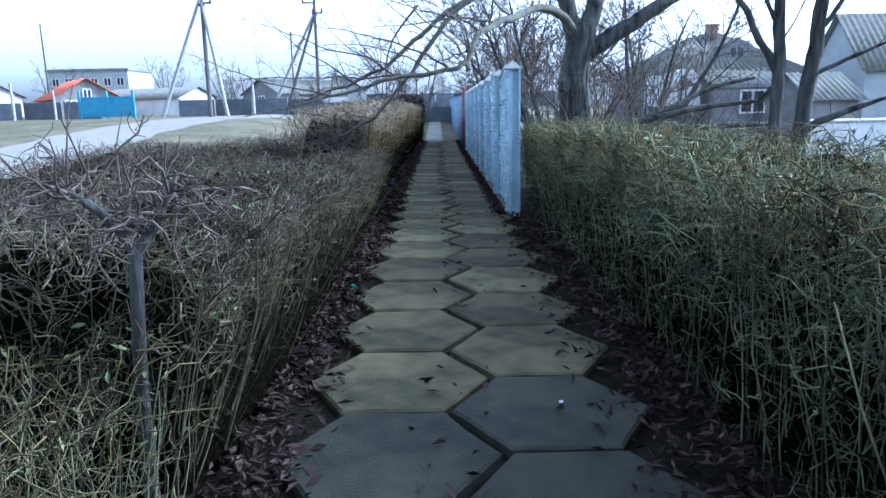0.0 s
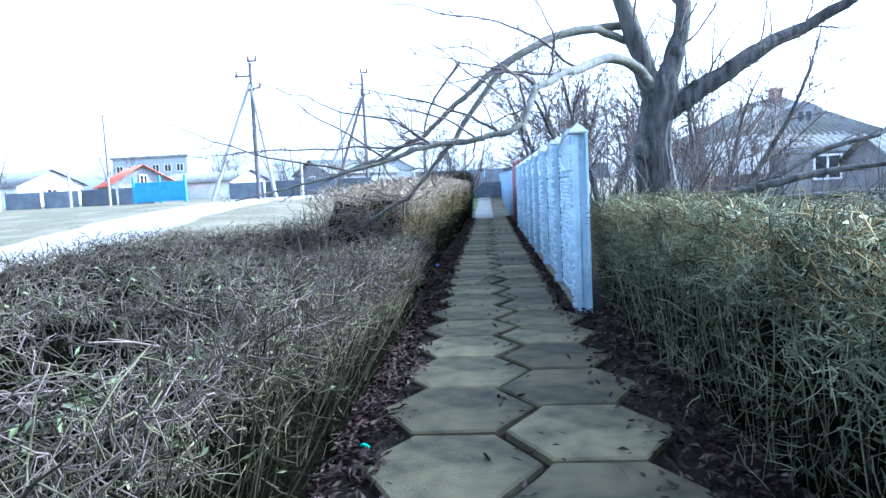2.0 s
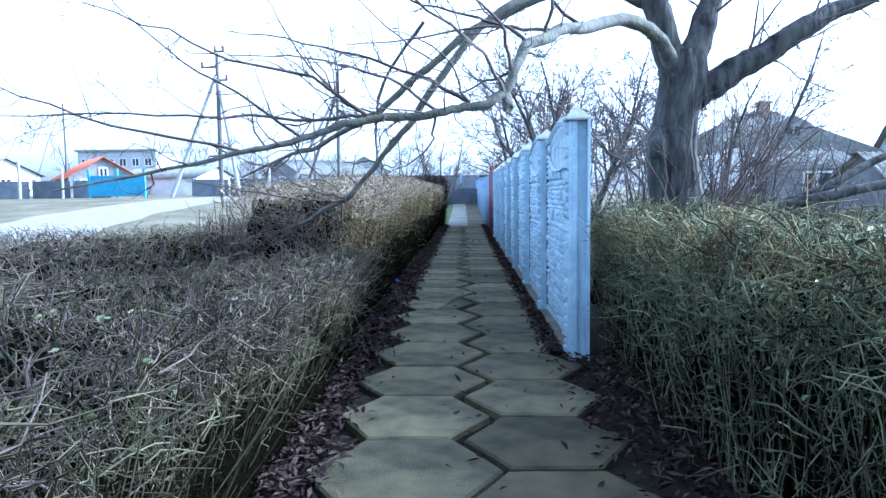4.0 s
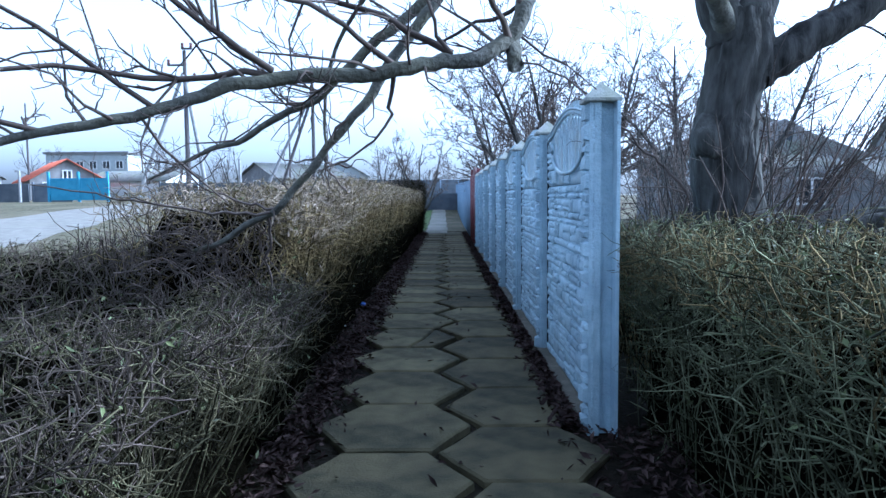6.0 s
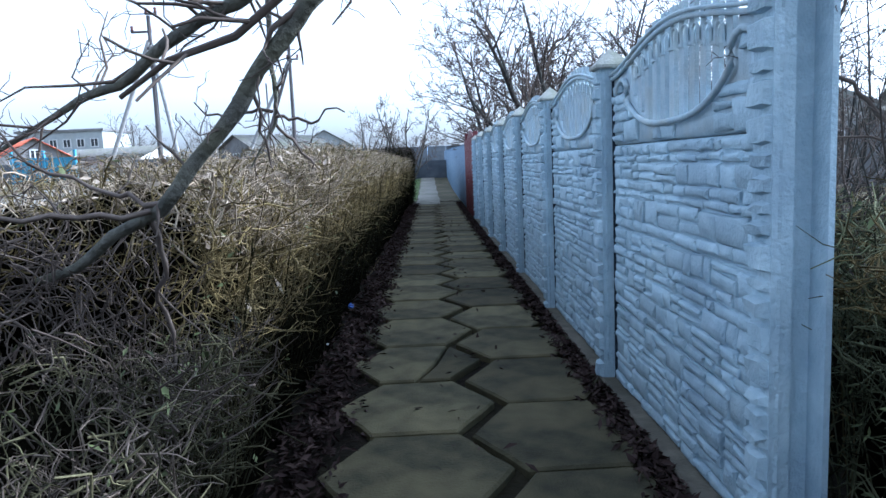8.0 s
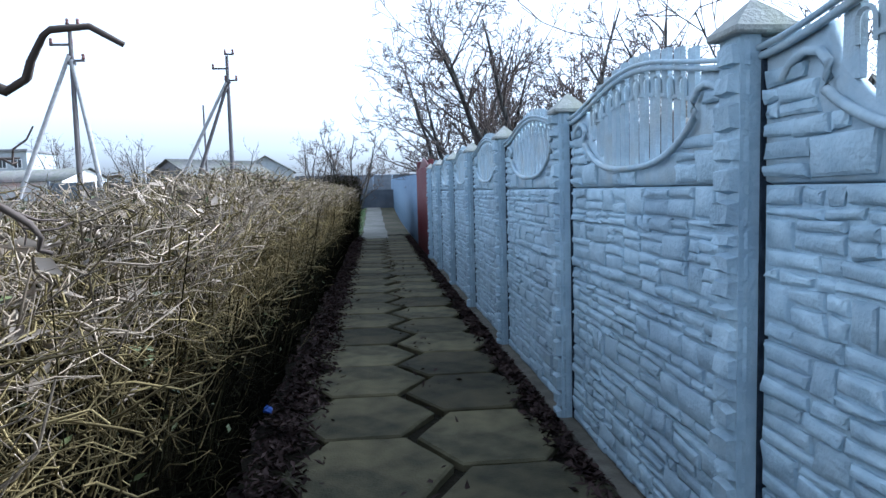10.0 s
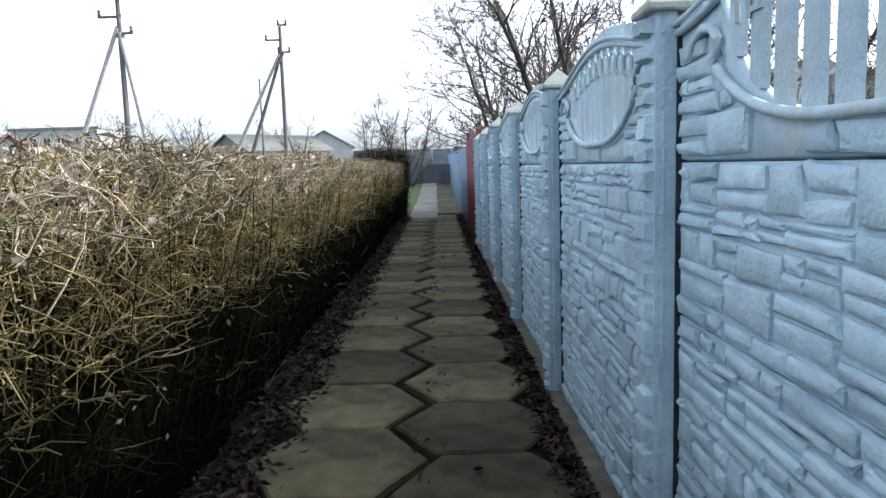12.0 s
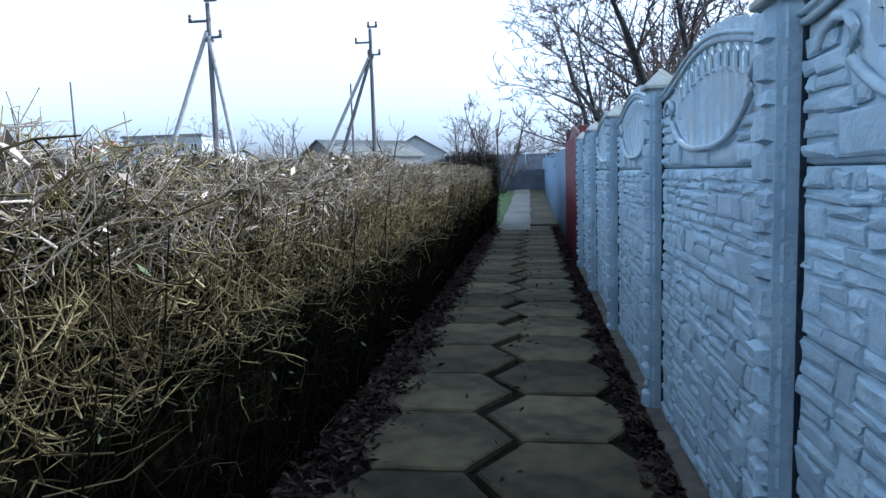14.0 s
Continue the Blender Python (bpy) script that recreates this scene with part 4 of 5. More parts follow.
# ---- hedges ----
def hedge(name, label, x0, x1, y0, y1, top, stems, twigs, mats, seed, face=0.0, top_share=0.35, leaves=0, dry=0, core=0.16, core_top=0.82, low_share=0.3, core_y=0.12, crown=0.6, girth=1.0, dry_size=0.034, undercut=0.0):
    """A clipped leafless hedge: upright stems, crossing twigs, clipped pale tops and caught leaves.
    top(x, y) is its height; x0..x1, y0..y1 its plan; face: +1/-1 crowds twigs to the +x / -x side."""
    r = np.random.default_rng(seed)
    h = empty(name, label, "hedge")

    def xs_(n):
        u = r.random(n)
        if face > 0:
            u = 1 - u ** 2.0
        elif face < 0:
            u = u ** 2.0
        return x0 + (x1 - x0) * u

    def tuck(P):
        """Draws the bare foot of the hedge in under its bushy head."""
        t = np.clip(1 - P[..., 2] / (0.6 * top(P[..., 0], P[..., 1])), 0, 1)
        P[..., 0] -= np.sign(face) * undercut * t
        P[..., 1] += undercut * t * np.clip(1 - (P[..., 1] - y0) / 0.8, 0, 1)

    n = stems
    sx, sy = xs_(n) - 0.10 * np.sign(face) * (0.2 + r.random(n)), r.uniform(y0, y1, n)
    tz = top(sx, sy) * r.uniform(0.6, 0.98, n)
    K = 5
    t = np.linspace(0, 1, K)
    lean = r.normal(0, 0.13, (n, 2))
    P = np.zeros((n, K, 3))
    wob = np.cumsum(r.normal(0, 0.018, (n, K, 2)), axis=1)
    P[..., 0] = sx[:, None] + lean[:, :1] * t + wob[..., 0]
    P[..., 1] = sy[:, None] + lean[:, 1:] * t + wob[..., 1]
    P[..., 2] = -0.05 + (tz[:, None] + 0.05) * t
    tuck(P)
    R = r.uniform(0.0025, 0.006, n)[:, None] * np.linspace(1, 0.5, K)
    V, Q = tube_batch(P, R, 3)
    tagged(link("stem_mass", quads_mesh("stem_mass", V, Q), mats[0], h, "upright leafless stems"), kind="stuff")

    n = twigs
    tx, ty = xs_(n), r.uniform(y0, y1, n)
    tp = top(tx, ty)
    z = tp * np.where(r.random(n) < crown, np.clip(1 - np.abs(r.normal(0, 0.24, n)), 0.08, 1.0), r.uniform(0.05, 1.0, n))
    a = r.uniform(0, 2 * np.pi, n)
    el = r.normal(0.6, 0.6, n)
    D = np.stack([np.cos(a) * np.cos(el), np.sin(a) * np.cos(el), np.sin(el)], axis=1)
    L = r.uniform(0.06, 0.24, n)
    K = 4
    P = np.tile(np.stack([tx, ty, z - 0.06], axis=1)[:, None, :], (1, K, 1))
    P += D[:, None, :] * (L[:, None, None] * np.linspace(0, 1, K)[None, :, None])
    P += np.cumsum(r.normal(0, 0.024, (n, K, 3)), axis=1)
    cap = np.repeat(tp[:, None], K, 1) + r.normal(0.0, 0.03, (n, 1)) + np.where(r.random((n, 1)) < 0.03, 0.14, 0.0)
    P[..., 2] = np.minimum(P[..., 2], cap + np.linspace(0, 0.02, K))
    tuck(P)
    R = girth * (0.0014 + 0.0030 * r.random(n) ** 2)[:, None] * np.linspace(1, 0.55, K)
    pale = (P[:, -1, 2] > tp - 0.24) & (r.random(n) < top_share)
    # low twigs swap to the dark stem colour, which paints the foot's shade
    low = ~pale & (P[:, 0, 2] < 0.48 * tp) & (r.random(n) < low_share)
    for nm, mask, mt, lb in (("twig_mass", ~pale & ~low, mats[1], "crossing thin twigs"), ("old_wood", low, M_STEMDARK, "lower twigs with the shade of the hedge foot in their dark colour"), ("clipped_top", pale, mats[2], "pale clipped shoot ends")):
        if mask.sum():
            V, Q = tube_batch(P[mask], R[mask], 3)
            if nm != "old_wood":                 # side shoots, forking off the twigs
                m = int(mask.sum())
                S = P[mask][np.arange(m), r.integers(1, K - 1, m)]
                G = P[mask][:, -1] - P[mask][:, 0]
                G = G / (np.linalg.norm(G, axis=1, keepdims=True) + 1e-6) * 0.6 + r.normal(0, 0.6, (m, 3))
                G *= r.uniform(0.03, 0.11, (m, 1))
                B = np.stack([S, S + G * 0.5 + r.normal(0, 0.008, (m, 3)), S + G], axis=1)
                B[..., 2] = np.minimum(B[..., 2], cap[mask][:, :1] + 0.02)
                V2, Q2 = tube_batch(B, R[mask][:, 1:2] * np.array([[0.8, 0.6, 0.4]]), 3)
                V, Q = np.concatenate([V, V2]), np.concatenate([Q, Q2 + len(V)])
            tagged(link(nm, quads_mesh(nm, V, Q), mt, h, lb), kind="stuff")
    for nm, cnt, mt, size, lb in (("foliage", leaves, M_GREENLEAF, 0.022, "small leaves still on the twigs"), ("dry_foliage", dry, M_DRYLEAF, dry_size, "curled dry leaves caught in the twigs")):
        if cnt:
            lx, ly = xs_(cnt), r.uniform(y0, y1, cnt)
            lz = top(lx, ly) * np.clip(1 - np.abs(r.normal(0, 0.3 if nm == "foliage" else 0.10, cnt)), 0.05, 1.02)
            V, Q = leaf_batch(r, np.stack([lx, ly, lz], axis=1), size, 1.0)
            tagged(link(nm, quads_mesh(nm, V, Q), mt, h, lb), kind="stuff")
    # added near-black sheet inside the hedge, in place of shade between its twigs
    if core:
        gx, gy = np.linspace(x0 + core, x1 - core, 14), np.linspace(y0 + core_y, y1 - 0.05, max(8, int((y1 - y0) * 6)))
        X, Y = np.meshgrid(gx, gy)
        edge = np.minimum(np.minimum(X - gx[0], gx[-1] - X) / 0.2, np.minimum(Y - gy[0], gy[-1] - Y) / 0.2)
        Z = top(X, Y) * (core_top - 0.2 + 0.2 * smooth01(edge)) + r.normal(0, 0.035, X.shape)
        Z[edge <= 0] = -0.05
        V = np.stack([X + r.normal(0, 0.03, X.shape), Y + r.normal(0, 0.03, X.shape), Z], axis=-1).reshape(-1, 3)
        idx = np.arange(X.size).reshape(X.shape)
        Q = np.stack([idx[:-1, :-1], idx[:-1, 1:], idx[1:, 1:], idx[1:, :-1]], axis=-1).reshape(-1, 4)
        tagged(link("shade_core", quads_mesh("shade_core", V, Q), M_CORE, h, "near-black sheet standing in for the shade inside the hedge"), kind="stuff")
    return h


def leaf_batch(r, C, size, tilt):
    """Small folded leaves of two quads at the points C."""
    n = len(C)
    a = r.uniform(0, 2 * np.pi, n)
    up = np.stack([r.normal(0, tilt, n), r.normal(0, tilt, n), np.ones(n)], axis=1)
    up /= np.linalg.norm(up, axis=1, keepdims=True)
    f = np.stack([np.cos(a), np.sin(a), np.zeros(n)], axis=1)
    f -= up * np.sum(f * up, axis=1, keepdims=True)
    f /= np.linalg.norm(f, axis=1, keepdims=True) + 1e-9
    s = np.cross(up, f)
    L = size * r.uniform(0.6, 1.4, n)[:, None]
    W = L * r.uniform(0.2, 0.42, n)[:, None]
    curl = L * r.uniform(-0.1, 0.5, n)[:, None]
    p0, p3 = C - f * L, C + f * L + up * curl * 0.7
    m = C - up * 0.0
    l0, r0 = m - s * W + up * curl, m + s * W + up * curl
    V = np.stack([p0, l0, p3, m, r0], axis=1).reshape(-1, 3)
    b = np.arange(n)[:, None] * 5
    Q = np.concatenate([b + np.array([[0, 3, 2, 1]]), b + np.array([[0, 4, 2, 3]])])
    return V, Q


def wave(x, y, s=1.0):
    return 0.035 * np.sin(2.1 * x * s + 1.3 * y * s) + 0.03 * np.sin(3.7 * y * s - 1.1 * x) + 0.02 * np.sin(7.3 * y + 5 * x)


def top_low(x, y):
    return 1.01 - 0.08 * smooth01((y - 6) / 5) - 0.12 * smooth01((y - 10.2) / 1.4) - 0.06 * smooth01((-x - 1.6) / 2.5) + wave(x, y)


def top_tall(x, y):
    return 1.42 + 0.17 * smooth01((y - 13) / 5) - 0.10 * smooth01((x + 0.72) / 0.3) + 0.8 * wave(x, y)


def top_right(x, y):
    return 1.22 - 0.10 * smooth01((1.75 - x) / 0.4) - 0.22 * smooth01((x - 2.3) / 0.8) + 0.8 * wave(x, y)


def top_end(x, y):
    return 2.1 - 0.38 * ((y - 34.6) / 1.6) ** 2 - 0.4 * np.abs((x + 1.1) / 0.9) ** 3 + wave(x, y)


hedge("hedge", "low clipped leafless privet hedge beside the path", -2.0, -0.42, 5.0, 12.4, top_low, 1300, 13500, (M_HEDGE_MIX, M_HEDGE_MIX, M_HEDGE_BROWN), 1, face=1, top_share=0.5, leaves=1500, dry=0, crown=0.75, core=0.13, core_top=0.84, low_share=0.7, girth=1.15, undercut=0.14)
hedge("scrub", "broad band of low leafless scrub beyond the hedge", -4.8, -2.0, 1.6, 15.6, lambda x, y: 0.93 + 0.02 * smooth01((y - 6) / 5) + wave(x, y), 1300, 15000, (M_HEDGE_MIX, M_HEDGE_MIX, M_HEDGE_BROWN), 2, top_share=0.55, leaves=500, dry=0, crown=0.8, girth=1.4)
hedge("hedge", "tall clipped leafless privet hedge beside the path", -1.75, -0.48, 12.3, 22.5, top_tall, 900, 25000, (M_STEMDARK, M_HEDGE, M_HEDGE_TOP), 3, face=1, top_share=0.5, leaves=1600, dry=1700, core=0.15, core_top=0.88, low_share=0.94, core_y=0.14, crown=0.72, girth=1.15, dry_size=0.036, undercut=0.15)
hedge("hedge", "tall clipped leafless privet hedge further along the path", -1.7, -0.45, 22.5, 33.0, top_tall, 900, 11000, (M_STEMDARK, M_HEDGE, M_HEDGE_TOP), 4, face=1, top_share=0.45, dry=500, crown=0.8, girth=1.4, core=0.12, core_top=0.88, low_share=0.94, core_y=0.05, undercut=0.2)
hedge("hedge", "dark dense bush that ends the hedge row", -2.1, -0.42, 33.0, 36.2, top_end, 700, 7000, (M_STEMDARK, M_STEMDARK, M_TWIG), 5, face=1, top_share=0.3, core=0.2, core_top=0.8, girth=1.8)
hedge("hedge", "dense green grey privet hedge opposite, thick with twigs", 1.55, 3.2, 1.6, 12.5, top_right, 1000, 24000, (M_HEDGE_GREEN, M_HEDGE_GREEN, M_HEDGE), 6, face=-1, top_share=0.4, leaves=6500, dry=60, core=0.15, core_top=0.84, girth=1.3, undercut=0.03)
hedge("scrub", "brown scrub behind the fence end", 1.85, 4.4, 12.5, 15.5, lambda x, y: 0.95 + wave(x, y), 900, 4200, (M_HEDGE, M_HEDGE, M_HEDGE_TOP), 7, top_share=0.2, leaves=300)
hedge("scrub", "thin straggling shoots at the end of the low hedge", -2.0, -0.55, 2.6, 5.0, lambda x, y: 0.75 + wave(x, y), 950, 4200, (M_HEDGE_GREEN, M_HEDGE_MIX, M_HEDGE), 8, top_share=0.3, leaves=700, core=0)


# ---- houses, poles and street ----
def window(parent, x, z, w, h, y=-0.02, frame_mat=None):
    """A framed window on a wall that faces -y."""
    bm = bmesh.new()
    t = 0.09
    for a in ((x - w / 2, z, x + w / 2, z + t), (x - w / 2, z + h - t, x + w / 2, z + h), (x - w / 2, z + t, x - w / 2 + t, z + h - t), (x + w / 2 - t, z + t, x + w / 2, z + h - t), (x - t / 2, z + t, x + t / 2, z + h - t)):
        box(bm, a[0], y - 0.05, a[1], a[2], y + 0.03, a[3])
    f = part("window", bm, frame_mat or M_WHITE, parent)
    bm = bmesh.new()
    box(bm, x - w / 2 + t, y - 0.01, z + t, x + w / 2 - t, y + 0.01, z + h - t)
    part("pane", bm, M_GLASS, f)
    return f


def wavy_roof(p00, p10, p11, p01, pitch=0.3, amp=0.04, thick=0.03):
    """A corrugated roof slope between four corners (eave left, eave right, ridge right, ridge left)."""
    p00, p10, p11, p01 = (np.array(p, dtype=float) for p in (p00, p10, p11, p01))
    n = max(8, int(np.linalg.norm(p10 - p00) / pitch * 4))
    nrm = np.cross(p10 - p00, p01 - p00)
    nrm /= np.linalg.norm(nrm)
    if nrm[2] < 0:
        nrm = -nrm
    V, Q = [], []
    for i in range(n + 1):
        f = i / n
        o = nrm * amp * math.sin(i * math.pi / 2)
        a, b = p00 * (1 - f) + p10 * f + o, p01 * (1 - f) + p11 * f + o
        V += [a, b, b - nrm * thick, a - nrm * thick]
    for i in range(n):
        a, b = 4 * i, 4 * i + 4
        Q += [(a, b, b + 1, a + 1), (a + 2, b + 2, b + 3, a + 3), (a + 3, b + 3, b, a), (a + 1, b + 1, b + 2, a + 2)]
    return quads_mesh("roof", np.array(V), np.array(Q))


def gable_house(name, label, at, rz, w, d, eave, ridge, wall, roof, over=0.35, windows=(), chimney=None, group="", gable_mat=None):
    """Walls, a pitched roof with its ridge along the depth, gable to the front, windows and a chimney."""
    h = empty(name, label, "house", group, at=at)
    h.rotation_euler = (0, 0, radians(rz))
    bm = bmesh.new()
    box(bm, -w / 2, 0, -0.6, w / 2, d, eave)
    part("wall", bm, wall, h)
    bm = bmesh.new()
    prism(bm, [(-w / 2, eave), (w / 2, eave), (0, ridge)], 1, 0.01, d - 0.01)
    part("gable", bm, gable_mat or wall, h)
    k = (ridge - eave) / (w / 2)
    for s in (-1, 1):
        link("roof", wavy_roof((s * (w / 2 + over), -over, eave - k * over + 0.06), (s * (w / 2 + over), d + over, eave - k * over + 0.06), (0, d + over, ridge + 0.06), (0, -over, ridge + 0.06)), roof, h)
    for x, z, ww, hh in windows:
        window(h, x, z, ww, hh)
    if chimney:
        cx, cy, cz = chimney
        bm = bmesh.new()
        box(bm, cx - 0.3, cy - 0.3, ridge - 1.0, cx + 0.3, cy + 0.3, cz, 0.03)
        box(bm, cx - 0.36, cy - 0.36, cz - 0.14, cx + 0.36, cy + 0.36, cz, 0.02)
        part("chimney", bm, M_BRICK, h)
    return h


# large house with a hipped slate roof beyond the tree
hh = empty("house", "grey rendered house with a hipped corrugated slate roof and a chimney", "house")
bm = bmesh.new()
box(bm, 11.0, 38.0, -0.4, 18.4, 46.0, 2.8)
part("wall", bm, M_GREYWALL, hh)
E0, E1 = 2.8, 5.0
link("roof", wavy_roof((10.4, 37.4, E0), (19.0, 37.4, E0), (15.3, 40.6, E1), (14.5, 40.6, E1)), M_SLATE, hh)
link("roof", wavy_roof((10.4, 46.6, E0), (10.4, 37.4, E0), (14.5, 40.6, E1), (14.5, 43.0, E1)), M_SLATE, hh)
link("roof", wavy_roof((19.0, 37.4, E0), (19.0, 46.6, E0), (15.3, 43.0, E1), (15.3, 40.6, E1)), M_SLATE, hh)
link("roof", wavy_roof((19.0, 46.6, E0), (10.4, 46.6, E0), (14.5, 43.0, E1), (15.3, 43.0, E1)), M_SLATE, hh)
bm = bmesh.new()
box(bm, 14.65, 40.4, 4.7, 15.15, 40.9, 5.5, 0.03)
box(bm, 14.59, 40.34, 5.36, 15.21, 40.96, 5.48, 0.02)
part("chimney", bm, M_BRICK, hh)
bm = bmesh.new()
prism(bm, [(14.6, 3.5), (16.3, 3.5), (16.3, 4.25), (15.45, 4.65), (14.6, 4.25)], 1, 38.7, 40.4)
dm = part("dormer", bm, M_GREYWALL, hh)
window(dm, 15.45, 3.55, 0.8, 0.65, 38.69, M_GREYWALL)
link("roof", wavy_roof((13.1, 35.2, 2.1), (17.0, 35.2, 2.1), (17.0, 38.0, 3.1), (13.1, 38.0, 3.1)), M_SLATE, hh)
bm = bmesh.new()
box(bm, 13.1, 35.3, -0.4, 16.6, 38.0, 2.25)
pc = part("porch", bm, M_GREYWALL, hh)
window(pc, 14.9, 0.9, 1.2, 1.1, 35.29)
bm = bmesh.new()
prism(bm, [(10.6, 1.3), (12.7, 1.3), (12.7, 2.6), (12.2, 3.05), (10.6, 2.7)], 1, 35.9, 37.9)
part("lean_to", bm, M_WHITE, hh, "pale whitewashed lean-to")

gable_house("house", "pale rendered house with a steep slate roof", (20.4, 38.3, 0), -90, 4.8, 8.0, 3.0, 5.55, M_RENDER, M_SLATE, 0.3, ((0, 1.2, 1.0, 1.2),))
gable_house("shed", "low grey shed with a mossy slate roof", (15.2, 32.6, 0), -75, 2.6, 2.4, 1.6, 2.55, M_GREYWALL, M_SLATE, 0.3)
bm = bmesh.new()
box(bm, 7.8, 17.0, -0.3, 16.0, 17.25, 0.97, 0.02)
box(bm, 7.75, 16.95, 0.97, 16.05, 17.3, 1.03, 0.02)
tagged(part("garden_wall", bm, M_WHITE, None), "whitewashed low garden wall", "wall")

gz = float(ground_z(-29, 63))
gable_house("house", "grey house with a red roof across the street", (-29.4, 62.6, gz), 38, 5.2, 8.0, 1.6, 3.15, M_GREYWALL, M_ROOFRED, 0.35, ((0, 1.55, 0.7, 0.8), (-1.3, 0.4, 0.9, 1.0), (1.3, 0.4, 0.9, 1.0)), None, "houses across the street", M_GREYWALL)
gable_house("house", "grey house with a shallow slate roof", (-11.8, 90.0, float(ground_z(-11.8, 90))), 10, 6.0, 9.0, 2.4, 4.1, M_RENDER, M_SLATE, 0.35, ((0, 1.0, 1.0, 1.1),), None, "houses across the street")
gable_house("house", "grey house with a shallow slate roof", (-17.5, 74.0, float(ground_z(-17.5, 74))), -40, 6.0, 9.0, 1.8, 3.2, M_GREYWALL, M_SLATE, 0.35, ((0, 0.6, 1.0, 1.0),), None, "houses across the street")
gable_house("house", "low white house with a grey roof", (-40.0, 66.0, float(ground_z(-40, 66))), 60, 6.0, 9.0, 1.9, 3.3, M_WHITE, M_SLATE, 0.35, ((0, 0.6, 1.0, 1.0),), None, "houses across the street")
gable_house("house", "low white house with a grey roof", (-22.0, 68.0, float(ground_z(-22, 68))), 70, 5.0, 9.0, 1.5, 2.4, M_WHITE, M_SLATE, 0.35, (), None, "houses across the street")

blk = empty("apartment_block", "distant pale blue apartment block with a flat roof", "building")
bm = bmesh.new()
box(bm, -63, 118, 0, -50, 128, 8.6)
part("wall", bm, M_RENDER, blk)
bm = bmesh.new()
box(bm, -63.3, 117.7, 8.6, -49.7, 128.3, 8.95)
part("roof", bm, M_GREYWALL, blk)
for i in range(6):
    for k in range(2):
        window(blk, -61.8 + 2.1 * i, 3.6 + 2.6 * k, 1.2, 1.3, 117.98)

# house and fence across the end of the path
eh = gable_house("house", "house with a blue sheet roof beyond the end of the path", (2.6, 92.0, 0.6), 90, 7.0, 6.4, 1.75, 2.75, M_RENDER, M_BLUE, 0.4)
ef = empty("board_fence", "grey blue board fence across the end of the street", "fence")
bm = bmesh.new()
box(bm, 0, 0, 0.05, 1.96, 0.05, 1.75, 0.01)
box(bm, 0, -0.03, 0.3, 1.96, 0.0, 0.4)
box(bm, 0, -0.03, 1.3, 1.96, 0.0, 1.4)
EB = bpy.data.meshes.new("board")
bm.to_mesh(EB)
bm.free()
EB.materials.append(M_DARKFENCE)
for k in range(11):
    b = link("panel", EB, None, ef)
    b.location = (-8 + 2 * k, 84.5, float(ground_z(-8 + 2 * k, 84.5)))

# long dark fence across the street, with a bright blue gate
sf = empty("street_fence", "long dark slate grey fence across the street", "fence")
bm = bmesh.new()
box(bm, 0, 0, 0.0, 2.46, 0.06, 1.15, 0.01)
box(bm, -0.06, -0.04, -0.3, 0.06, 0.1, 1.25, 0.01)
SF = bpy.data.meshes.new("panel")
bm.to_mesh(SF)
bm.free()
SF.materials.append(M_DARKFENCE)
for k in range(26):
    x = -58 + 2.5 * k
    if -24.4 < x < -20.2:
        continue
    y = 52.0 + 0.16 * (x + 22)
    b = link("panel", SF, None, sf)
    b.location = (x, y, float(ground_z(x, y)))
bg = empty("yard_gate", "bright blue metal yard gate with a small canopy", "gate")
gz = float(ground_z(-22.4, 50.6))
for k in range(2):
    bm = bmesh.new()
    box(bm, -23.9 + 1.75 * k, 50.55, gz + 0.1, -22.18 + 1.75 * k, 50.61, gz + 1.45, 0.01)
    for z in (0.3, 0.8, 1.3):
        box(bm, -23.85 + 1.75 * k, 50.52, gz + z, -22.23 + 1.75 * k, 50.55, gz + z + 0.07)
    part("leaf", bm, M_TEAL, bg)
for x in (-24.0, -22.15, -20.35):
    bm = bmesh.new()
    box(bm, x - 0.07, 50.5, gz - 0.3, x + 0.07, 50.66, gz + 1.85, 0.01)
    part("gate_post", bm, M_TEAL, bg)


